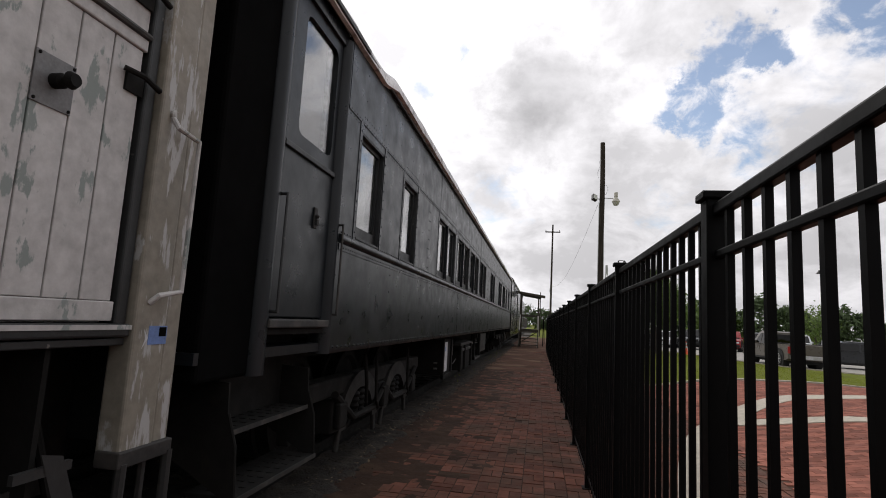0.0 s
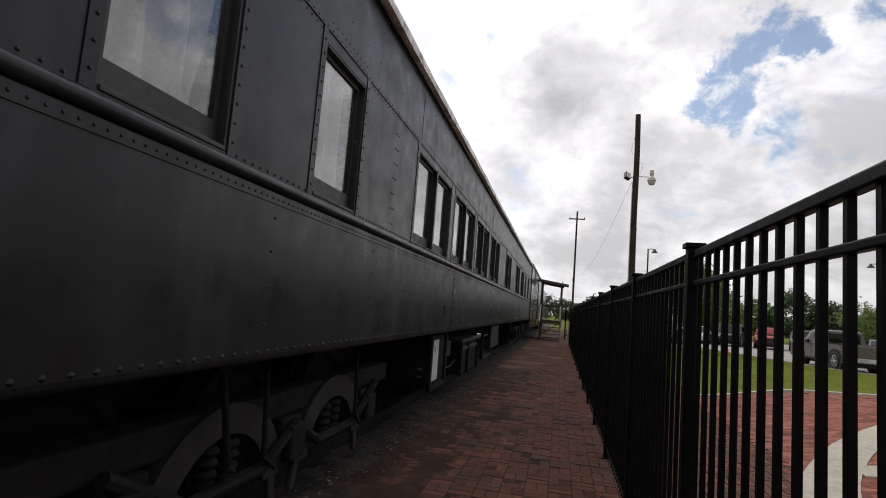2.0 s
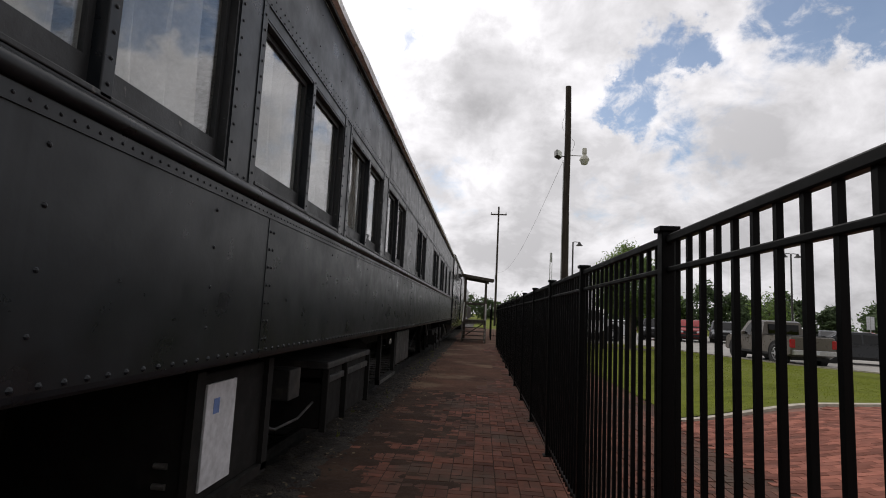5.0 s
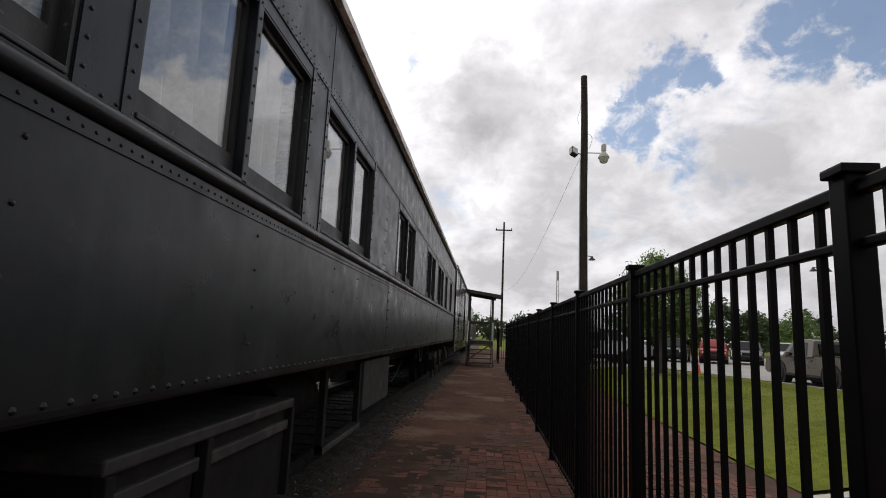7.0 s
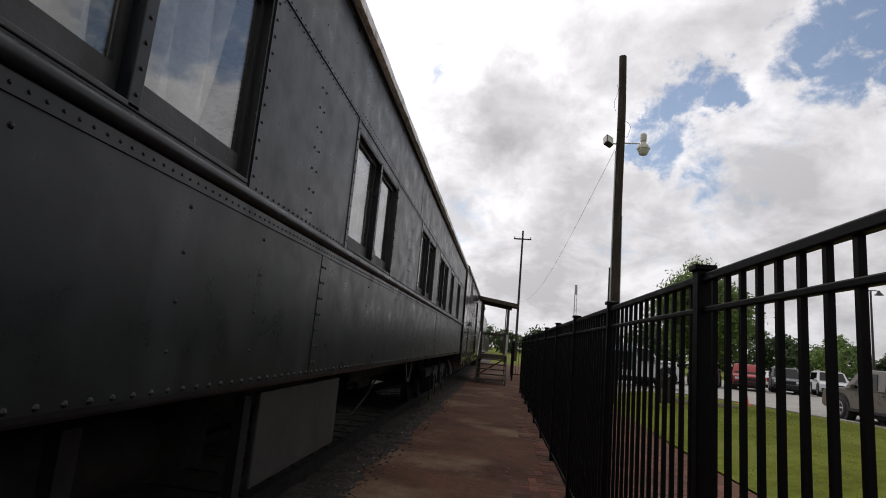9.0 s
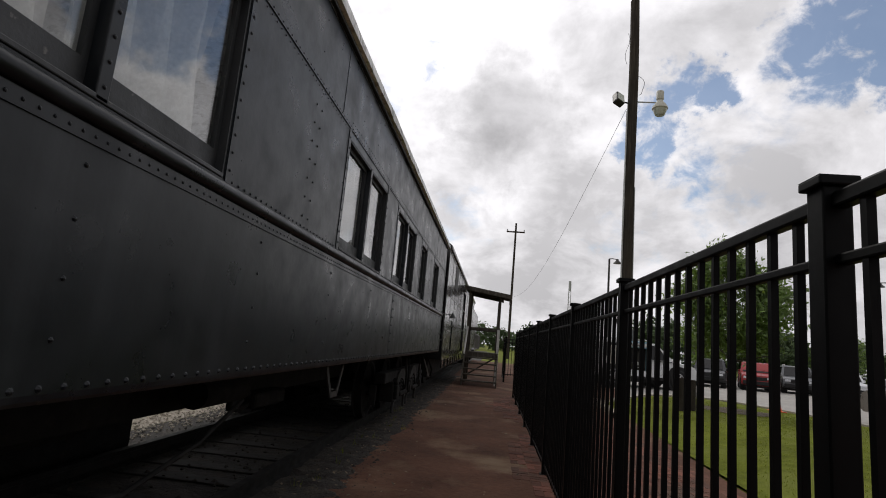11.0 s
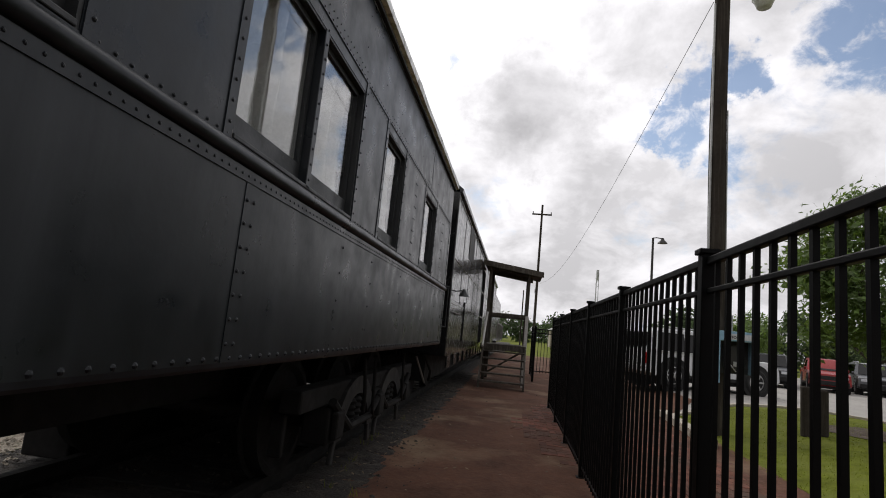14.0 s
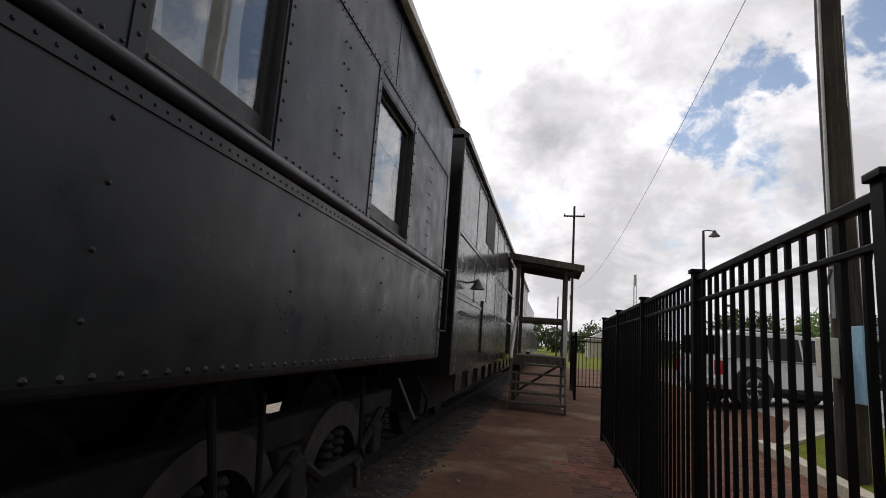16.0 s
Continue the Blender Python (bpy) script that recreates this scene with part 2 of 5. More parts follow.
LEAF_LITTER = mat("dry leaf litter", (0.14, 0.11, 0.07), 0.9, island=0.6)
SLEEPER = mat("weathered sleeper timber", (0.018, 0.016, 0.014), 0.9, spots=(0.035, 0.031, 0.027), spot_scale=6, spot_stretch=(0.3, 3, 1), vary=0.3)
GRASS = mat("mown grass", (0.118, 0.138, 0.017), 0.95, spec=0.08, spots=(0.135, 0.152, 0.030), spot_scale=0.7, vary=0.25, scale=0.35, bump=0.5, bump_scale=55, distance=0.03, fine=0.3)
BLADE = mat("grass blades", (0.128, 0.150, 0.020), 0.9, spec=0.05, island=0.2, bump=0)
ASPHALT = mat("pale worn car park concrete", (0.30, 0.285, 0.26), 0.85, vary=0.12, scale=0.25, spots=(0.20, 0.19, 0.18), spot_scale=0.6, spot_lo=0.55, spot_hi=0.75)
CONCRETE = mat("pale concrete", (0.42, 0.38, 0.31), 0.85, vary=0.12, scale=1.0, bump=0.3)
TIMBER = mat("weathered grey-brown timber", (0.060, 0.051, 0.041), 0.88, spec=0.3, spots=(0.105, 0.093, 0.078), spot_scale=5, spot_stretch=(4, 0.6, 1), vary=0.25, bump=0.4)
TIMBER_WHITE = mat("white-painted timber", (0.52, 0.51, 0.49), 0.7, vary=0.15)
POLE = mat("dark creosoted pole", (0.034, 0.028, 0.022), 0.9, spec=0.25, spots=(0.062, 0.053, 0.042), spot_scale=8, spot_stretch=(3, 3, 0.15), vary=0.25, bump=0.8, bump_scale=40)
GALV = mat("galvanised metal", (0.38, 0.39, 0.38), 0.45, 0.5, vary=0.1)
LAMP_BODY = mat("pale lamp housing", (0.50, 0.49, 0.42), 0.5, vary=0.1)
LENS = mat("ribbed lamp lens", (0.55, 0.58, 0.52), 0.25, vary=0.05)
DARK_METAL = mat("dark bronze metal", (0.022, 0.020, 0.018), 0.5, vary=0.1)
BOXCAR = mat("scuffed black and grey car side", (0.050, 0.050, 0.053), 0.17, spots=(0.17, 0.17, 0.17), spot_scale=2.4, spot_lo=0.45, spot_hi=0.75,
             spot_stretch=(1, 1.2, 0.35), vary=0.25, bump=0.4, bump_scale=5)
BOXCAR_DARK = mat("black car paint", (0.010, 0.010, 0.0105), 0.2, vary=0.2, bump=0.3, bump_scale=5)
LEAVES = mat("green leaves", (0.095, 0.155, 0.032), 0.6, island=0.55, vary=0.3, scale=0.5, bump=0)
LEAVES_FAR = mat("dark distant foliage", (0.060, 0.092, 0.036), 0.8, island=0.5, vary=0.35, scale=0.15, bump=0)
let_light_through(BLADE, 0.5, (0.26, 0.31, 0.04))
let_light_through(LEAVES, 0.35, (0.20, 0.30, 0.04))
let_light_through(LEAVES_FAR, 0.2, (0.10, 0.16, 0.04))
BARK = mat("grey-brown bark", (0.09, 0.075, 0.06), 0.9, vary=0.3, bump=0.8, bump_scale=30)
BLUE = mat("pale blue enamel", (0.24, 0.42, 0.55), 0.4, vary=0.08)
STICKER = mat("blue sticker print", (0.14, 0.22, 0.46), 0.5, vary=0.2, scale=30)
CREAM = mat("cream painted plate", (0.42, 0.40, 0.28), 0.6, vary=0.2)
ORANGE = mat("orange cone plastic", (0.75, 0.10, 0.03), 0.5, vary=0.05)
RUBBER = mat("black rubber", (0.012, 0.012, 0.012), 0.8, vary=0.1)
ALLOY = mat("silver alloy", (0.45, 0.45, 0.45), 0.35, 0.7, vary=0.05)
TAIL = mat("red lamp plastic", (0.35, 0.01, 0.01), 0.2, vary=0.02, bump=0)
HEAD = mat("clear headlamp plastic", (0.6, 0.62, 0.65), 0.1, vary=0.02, bump=0)


def car_paint(name, c):
    m = mat(name, c, 0.32, spec=0.35, vary=0.06, bump=0, fine=0.03)
    m.node_tree.nodes["Principled BSDF"].inputs["Coat Weight"].default_value = 0.25
    return m


P_WHITE, P_TAN = car_paint("white car paint", (0.62, 0.63, 0.64)), car_paint("tan-grey car paint", (0.105, 0.092, 0.076))
P_BLACK, P_RED, P_GREY = car_paint("black car paint gloss", (0.02, 0.022, 0.025)), car_paint("red car paint", (0.27, 0.014, 0.014)), car_paint("grey car paint", (0.10, 0.105, 0.11))


# ---- mesh helpers ----
class Shape:
    """Collects faces of one mesh."""

    def __init__(self):
        self.v, self.f = [], []

    def add(self, verts, faces):
        n = len(self.v)
        self.v += [tuple(p) for p in verts]
        self.f += [tuple(i + n for i in q) for q in faces]
        return self

    def box(self, x0, x1, y0, y1, z0, z1, b=0.0, m=None):
        """A box, with chamfered upright and long edges when b is given."""
        if b <= 0:
            vs = [(x, y, z) for x in (x0, x1) for y in (y0, y1) for z in (z0, z1)]
            fs = [(0, 1, 3, 2), (4, 6, 7, 5), (0, 4, 5, 1), (2, 3, 7, 6), (0, 2, 6, 4), (1, 5, 7, 3)]
        else:
            bm = bmesh.new()
            bmesh.ops.create_cube(bm, size=1)
            for q in bm.verts:
                q.co = (x0 + (x1 - x0) * (q.co.x + .5), y0 + (y1 - y0) * (q.co.y + .5), z0 + (z1 - z0) * (q.co.z + .5))
            bmesh.ops.bevel(bm, geom=bm.edges[:], offset=b, segments=2, affect="EDGES", profile=0.5)
            bm.verts.index_update()
            vs, fs = [q.co.copy() for q in bm.verts], [[q.index for q in f.verts] for f in bm.faces]
            bm.free()
        if m is not None:
            vs = [m @ Vector(q) for q in vs]
        return self.add(vs, fs)

    def ring(self, x0, x1, y0, y1, z0, z1, a, b=None, low=None):
        """A rectangular frame in the side of a carriage, a wide at the sides and top, low at the foot."""
        low = a if low is None else low
        o = [(y0, z0), (y1, z0), (y1, z1), (y0, z1)]
        i = [(y0 + a, z0 + low), (y1 - a, z0 + low), (y1 - a, z1 - a), (y0 + a, z1 - a)]
        vs = [(x, y, z) for x in (x0, x1) for y, z in o + i]
        fs = []
        for k in range(4):
            n = (k + 1) % 4
            fs += [(k, n, 4 + n, 4 + k), (8 + k, 12 + k, 12 + n, 8 + n), (k, 8 + k, 8 + n, n), (4 + k, 4 + n, 12 + n, 12 + k)]
        return self.add(vs, fs)

    def rod(self, a, b, r0, r1=None, n=10):
        """A round bar from a to b."""
        a, b = Vector(a), Vector(b)
        r1 = r0 if r1 is None else r1
        d = (b - a).normalized()
        u = d.orthogonal().normalized()
        w = d.cross(u)
        vs = [p + (u * math.cos(k * 2 * math.pi / n) + w * math.sin(k * 2 * math.pi / n)) * r for p, r in ((a, r0), (b, r1)) for k in range(n)]
        fs = [(k, (k + 1) % n, n + (k + 1) % n, n + k) for k in range(n)] + [tuple(range(n))[::-1], tuple(range(n, 2 * n))]
        return self.add(vs, fs)

    def pipe(self, pts, r, n=8):
        """One bent round bar along the points."""
        pts = [Vector(p) for p in pts]
        dirs = [(b - a).normalized() for a, b in zip(pts, pts[1:])]
        u = dirs[0].orthogonal().normalized()
        vs = []
        for i, p in enumerate(pts):
            d = (dirs[max(i - 1, 0)] + dirs[min(i, len(dirs) - 1)]).normalized()
            u = (u - d * u.dot(d)).normalized()
            w = d.cross(u)
            vs += [p + (u * math.cos(k * 2 * math.pi / n) + w * math.sin(k * 2 * math.pi / n)) * r for k in range(n)]
        m = len(pts)
        fs = [(i * n + k, i * n + (k + 1) % n, (i + 1) * n + (k + 1) % n, (i + 1) * n + k) for i in range(m - 1) for k in range(n)]
        return self.add(vs, fs + [tuple(range(n))[::-1], tuple(range((m - 1) * n, m * n))])

    def ball(self, c, r, n=8, squash=1.0):
        rings = max(3, n // 2)
        vs = [Vector(c) + Vector((r * math.sin(math.pi * i / rings) * math.cos(2 * math.pi * j / n), r * math.sin(math.pi * i / rings) * math.sin(2 * math.pi * j / n),
                                  squash * r * math.cos(math.pi * i / rings))) for i in range(rings + 1) for j in range(n)]
        return self.add(vs, [(i * n + j, (i + 1) * n + j, (i + 1) * n + (j + 1) % n, i * n + (j + 1) % n) for i in range(rings) for j in range(n)])

    def lathe(self, c, prof, n=16, axis="z"):
        """Turns (radius, height) pairs round an axis through c."""
        vs = []
        for r, h in prof:
            for j in range(n):
                p = (r * math.cos(2 * math.pi * j / n), r * math.sin(2 * math.pi * j / n), h)
                if axis == "x":
                    p = (p[2], p[0], p[1])
                vs.append(Vector(c) + Vector(p))
        fs = [(i * n + j, i * n + (j + 1) % n, (i + 1) * n + (j + 1) % n, (i + 1) * n + j) for i in range(len(prof) - 1) for j in range(n)]
        fs += [tuple(range(n))[::-1], tuple(range((len(prof) - 1) * n, len(prof) * n))]
        return self.add(vs, fs)

    def sweep(self, prof, y0, y1, steps=1):
        """Draws a closed (x, z) outline along y."""
        n = len(prof)
        vs = [(x, y0 + (y1 - y0) * s / steps, z) for s in range(steps + 1) for x, z in prof]
        fs = [(s * n + k, s * n + (k + 1) % n, (s + 1) * n + (k + 1) % n, (s + 1) * n + k) for s in range(steps) for k in range(n)]
        fs += [tuple(range(n))[::-1], tuple(range(steps * n, steps * n + n))]
        return self.add(vs, fs)


def link(name, s, material, parent=None, smooth=False):
    me = bpy.data.meshes.new(name)
    me.from_pydata([tuple(p) for p in s.v], [], s.f)
    me.update()
    bm = bmesh.new()
    bm.from_mesh(me)
    bmesh.ops.recalc_face_normals(bm, faces=bm.faces[:])
    bm.to_mesh(me)
    bm.free()
    if smooth:
        me.polygons.foreach_set("use_smooth", [True] * len(me.polygons))
        me.set_sharp_from_angle(angle=radians(35))
    me.materials.append(material)
    ob = new(name, me)
    if parent:
        ob.parent = parent
    return ob


def part(name, s, material, parent, label="", smooth=False):
    ob = link(name, s, material, parent, smooth)
    return tagged(ob, label) if label else ob


def thing(name, label, category, group="", at=(0, 0, 0), turn=0.0):
    ob = new(name)
    ob.matrix_world = pose(*at, 0, 0, turn)
    return tagged(ob, label, category, group)


def setting(name, s, material, label="", smooth=False):
    return tagged(link(name, s, material, None, smooth), label, "", "", "structure")


def rise(x, y):
    """Height of the land: level by the track, a low swell beside the path, sinking to the car park."""
    k, d = min(max((x - 2.2) / 2.6, 0), 1), min(max((x - 6.5) / 6, 0), 1)
    return 0.30 * k * k * (3 - 2 * k) - 0.28 * d * d * (3 - 2 * d)


def sheet(poly, lift, step=0.5):
    """A ground patch with the outline poly, laid on the land."""
    bm = bmesh.new()
    bm.faces.new([bm.verts.new((x, y, 0)) for x, y in poly])
    xs = [p[0] for p in poly]
    for x in np.arange(min(xs) + step, max(xs), step):
        if 1.5 < x < 13:
            bmesh.ops.bisect_plane(bm, geom=bm.verts[:] + bm.edges[:] + bm.faces[:], plane_co=(float(x), 0, 0), plane_no=(1, 0, 0))
    bmesh.ops.triangulate(bm, faces=bm.faces[:])
    bm.verts.index_update()
    s = Shape()
    s.add([(q.co.x, q.co.y, rise(q.co.x, q.co.y) + lift) for q in bm.verts], [[q.index for q in f.verts] for f in bm.faces])
    bm.free()
    return s


def band(line, width, lift, thick=0.0):
    """A strip of that width along a line of points."""
    s, pts = Shape(), [Vector((x, y, 0)) for x, y in line]
    fine = []
    for a, b in zip(pts, pts[1:]):
        fine += [a.lerp(b, k / 6) for k in range(6)]
    fine.append(pts[-1])
    for _ in range(6):
        fine = [fine[0]] + [(a + b * 2 + c) / 4 for a, b, c in zip(fine, fine[1:], fine[2:])] + [fine[-1]]
    vs = []
    for i, p in enumerate(fine):
        d = (fine[min(i + 1, len(fine) - 1)] - fine[max(i - 1, 0)]).normalized()
        side = Vector((-d.y, d.x, 0)) * width / 2
        for q in (p - side, p + side):
            vs += [(q.x, q.y, rise(q.x, q.y) + lift), (q.x, q.y, rise(q.x, q.y) + lift - max(thick, 0.05))]
    fs = []
    for i in range(len(fine) - 1):
        a, b = 4 * i, 4 * i + 4
        fs += [(a, a + 2, b + 2, b), (a, b, b + 1, a + 1), (a + 2, a + 3, b + 3, b + 2)]
    return s.add(vs, fs)


# ---- ground ----
def build_ground():
    s = Shape()
    xs = [-900, -200, -60, -20, -12, -5, -2, 1.5, 2.2, 2.7, 3.2, 3.7, 4.2, 4.8, 6.5, 7.5, 8.5, 9.5, 10.5, 11.5, 12.5, 20, 60, 200, 900]
    ys = [-300, -60, -20, 0, 10, 20, 30, 40, 60, 120, 400, 1500]
    n = len(ys)
    s.add([(x, y, rise(x, y) - 0.05) for x in xs for y in ys], [(i * n + j, (i + 1) * n + j, (i + 1) * n + j + 1, i * n + j + 1) for i in range(len(xs) - 1) for j in range(n - 1)])
    setting("ground", s, GRASS, "flat grassy land reaching to the horizon")
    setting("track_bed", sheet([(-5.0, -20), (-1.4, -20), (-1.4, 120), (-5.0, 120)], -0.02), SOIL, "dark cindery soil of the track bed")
    setting("gravel_strip", sheet([(-30, -20), (-5.0, -20), (-5.0, 120), (-30, 120)], -0.015), GRAVEL, "pale gravel beyond the track")
    setting("path_base", sheet([(-2.05, -20), (2.6, -20), (2.6, 15.5), (-2.05, 15.5)], -0.012), JOINT, "sandy bed under the brick path")
    setting("path_earth", sheet([(-2.1, 15.5), (-2.1, 60), (4, 60), (4.0, 33), (2.75, 30.5), (2.7, 26), (2.5, 21), (2.5, 15.5)], 0.002), MUD,
            "brick path worn under trodden earth")
    setting("plaza_base", sheet([(2.6, -20), (40, -20), (40, 22), (14, 17.6), (8.2, 15.5), (4.6, 14.3), (2.6, 14.0)], -0.012), JOINT_PLAZA, "sandy bed under the plaza bricks")
    setting("lawn", sheet([(2.55, 14.2), (4.6, 14.5), (8.2, 15.7), (14, 17.8), (40, 22.2), (40, 22.9), (20, 23.5), (14.5, 25.2), (12.2, 28), (10.6, 29.7), (8.6, 30.6), (7.4, 32.4), (6.2, 33.0), (4.5, 32.0), (2.75, 30.6), (2.7, 26), (2.55, 20)], 0.0),
            GRASS, "mown lawn between the path and the car park")
    setting("car_park", sheet([(2.75, 30.6), (4.5, 32.0), (6.2, 33.0), (7.4, 32.4), (8.6, 30.6), (10.6, 29.7), (12.2, 28), (14.5, 25.2), (20, 23.5), (40, 22.9), (120, 22.9), (120, 75), (4.0, 75), (4.0, 33)], -0.004), ASPHALT,
            "pale worn car park surface")


build_ground()


def build_verge():
    """Uneven cinders and earth between the rail and the path, thinning out over the bricks."""
    s, nx, y0, step = Shape(), 15, -3.0, .07
    ny = int(40 / step)
    for j in range(ny + 1):
        y = y0 + step * j
        edge = -2.0 + .10 * min(max((y - 18) / 6, 0), 1) + .16 * noise.noise((0, y * .55, 3)) + .07 * noise.noise((4, y * 2.3, 1))
        for i in range(nx + 1):
            u = i / nx
            x = -2.46 + (edge + .14 + 2.46) * u
            h = .016 + .030 * noise.noise((x * 5, y * 5, 0)) + .022 * noise.noise((x * 14, y * 14, 7))
            z = h * (1 - u ** 3) + .007 * (1 - u) - .012 * max(u - .72, 0) / .28 + .010 * noise.noise((x * 20, y * 20, 2)) * (u > .6)
            s.v.append((x, y, z))
    n = nx + 1
    s.f += [(j * n + i, j * n + i + 1, (j + 1) * n + i + 1, (j + 1) * n + i) for j in range(ny) for i in range(nx)]
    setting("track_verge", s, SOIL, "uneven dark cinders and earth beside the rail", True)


build_verge()


def build_dirt_shade():
    """A thin uneven layer of trodden dirt on the bricks at the carriage side of the path; its dark colour also puts in
    the carriage's shade.
    """
    s, nx, y0, step = Shape(), 26, -3.0, .05
    ny = int(18.7 / step)
    for j in range(ny + 1):
        y = y0 + step * j
        reach = .62 + .22 * noise.noise((1, y * .6, 0)) + .10 * noise.noise((2, y * 1.9, 0)) + .35 * min(max((y - 8) / 8, 0), 1)
        for i in range(nx + 1):
            u = i / nx
            x = -2.1 + 1.7 * u
            z = .006 * (1 - (x + 2.1) / reach) + .0075 * noise.noise((x * 3.1, y * 3.1, 5)) + .0045 * noise.noise((x * 11, y * 11, 1)) + .002 * noise.noise((x * 33, y * 33, 1))
            s.v.append((x, y, min(max(z, -.011), .012)))
    n = nx + 1
    s.f += [(j * n + i, j * n + i + 1, (j + 1) * n + i + 1, (j + 1) * n + i) for j in range(ny) for i in range(nx)]
    setting("path_dirt", s, DIRT_SHADE, "thin trodden dirt lying over the bricks, darkened for shade", True)


build_dirt_shade()
setting("tree_bed", sheet([(5.75 + (1.0 + .12 * math.sin(k * 2.1)) * math.cos(k * .2618), 28.9 + (.95 + .1 * math.sin(k * 1.7)) * math.sin(k * .2618)) for k in range(24)], .012), MULCH, "bare brown mulch round the young tree")


def add_bricks(s, x0, y0, l, w, z, t=0.02, land=False):
    g = 0.0028
    if land:
        low, high = rise(x0, y0), rise(x0 + l, y0)
        s.add([(x, y, z + (high if a else low)) for a, b, x, y in [(a, b, x0 + (l - g if a else g), y0 + (w - g if b else g)) for a, b in ((0, 0), (1, 0), (1, 1), (0, 1))]]
              + [(x, y, z - t + (high if a else low)) for a, b, x, y in [(a, b, x0 + (l - g if a else g), y0 + (w - g if b else g)) for a, b in ((0, 0), (1, 0), (1, 1), (0, 1))]],
              [(0, 1, 2, 3), (4, 5, 1, 0), (5, 6, 2, 1), (6, 7, 3, 2), (7, 4, 0, 3)])
        return
    s.add([(x0 + g, y0 + g, z - t), (x0 + l - g, y0 + g, z - t), (x0 + l - g, y0 + w - g, z - t), (x0 + g, y0 + w - g, z - t),
           (x0 + g + .002, y0 + g + .002, z), (x0 + l - g - .002, y0 + g + .002, z), (x0 + l - g - .002, y0 + w - g - .002, z), (x0 + g + .002, y0 + w - g - .002, z)],
          [(4, 5, 6, 7), (0, 1, 5, 4), (1, 2, 6, 5), (2, 3, 7, 6), (3, 0, 4, 7)])


# concrete bands and kerbs of the plaza
setting("plaza_band_1", band([(1.0, 3.0), (1.6, 5.6), (2.3, 7.7), (3.3, 9.4), (4.8, 10.8), (7.2, 12.2), (11, 13.6), (20, 16)], 0.50, 0.011), CONCRETE, "curved pale concrete band in the plaza")
setting("plaza_band_2", band([(2.9, 8.3), (4.4, 8.0), (7, 8.3), (12, 9.2), (22, 11)], 0.45, 0.015), CONCRETE, "pale concrete band branching across the plaza")
setting("lawn_kerb", band([(2.45, 13.9), (4.6, 14.3), (8.2, 15.6), (14, 17.7), (40, 22.1)], 0.14, 0.03), CONCRETE, "narrow concrete edging of the lawn")
setting("car_park_kerb", band([(2.72, 30.5), (4.5, 31.95), (6.2, 32.95), (7.4, 32.35), (8.6, 30.55), (10.6, 29.65), (12.2, 27.95), (14.5, 25.15), (20, 23.45), (40, 22.85)], 0.16, 0.05, 0.1), CONCRETE,
        "pale concrete kerb of the car park")
setting("path_kerb", band([(2.46, 27.2), (2.54, 29.0), (2.62, 30.6)], 0.16, 0.13, 0.2), CONCRETE, "low pale concrete kerb beside the path")


# ---- railway track ----
def build_track():
    for x in (-2.52, -4.02):
        s = Shape()
        s.sweep([(x - .07, 0), (x + .07, 0), (x + .07, .012), (x + .012, .035), (x + .012, .10), (x + .036, .115), (x + .036, .15), (x - .036, .15), (x - .036, .115), (x - .012, .10), (x - .012, .035), (x - .07, .012)], -12, 90)
        tagged(link("rail", s, IRON), "rusty steel rail with a worn head", "rail", "rails of the track", "structure")
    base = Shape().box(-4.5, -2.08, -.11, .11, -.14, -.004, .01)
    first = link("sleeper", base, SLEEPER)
    tagged(first, "weathered timber sleeper half sunk in soil", "sleeper", "sleepers of the track", "structure")
    first.matrix_world = pose(0, -4, 0)
    for i in range(1, 66):
        o = first.copy()
        scene.collection.objects.link(o)
        o.matrix_world = pose(random.uniform(-.06, .06), -4 + .6 * i, 0, 0, 0, random.uniform(-1.5, 1.5))


build_track()


def scatter_stones(name, material, label, x0, x1, y0, y1, count, r0, r1, seed, flat=0.6, edge=0.0):
    rnd = random.Random(seed)
    s = Shape()
    for _ in range(count):
        x, y = rnd.uniform(x0, x1), rnd.uniform(y0, y1)
        if edge and rnd.random() < 0.55:
            x = rnd.gauss(edge, 0.16)
        r = rnd.uniform(r0, r1)
        c = Vector((x, y, rise(x, y) + r * flat * .3))
        a = rnd.uniform(0, 6.28)
        ring = [c + Vector((math.cos(a + k * 1.257) * r * rnd.uniform(.7, 1.2), math.sin(a + k * 1.257) * r * rnd.uniform(.7, 1.2), rnd.uniform(-.3, .2) * r)) for k in range(5)]
        top, low = c + Vector((0, 0, r * flat)), c - Vector((0, 0, r * flat))
        s.add(ring + [top, low], [(k, (k + 1) % 5, 5) for k in range(5)] + [((k + 1) % 5, k, 6) for k in range(5)])
    ob = link(name, s, material)
    return tagged(ob, label, "stones", "", "stuff")


scatter_stones("ballast", STONE, "loose dark ballast stones along the track", -4.9, -1.95, -3, 36, 9000, .008, .03, 3, edge=-2.2)
scatter_stones("cinders", STONE, "dark cinders spilled over the edge of the path", -2.2, -1.5, 4, 34, 2600, .005, .013, 6, edge=-2.0)
scatter_stones("gravel", GRAVEL, "pale loose gravel beyond the far rail", -9.5, -4.6, 14, 28, 14000, .012, .028, 4)


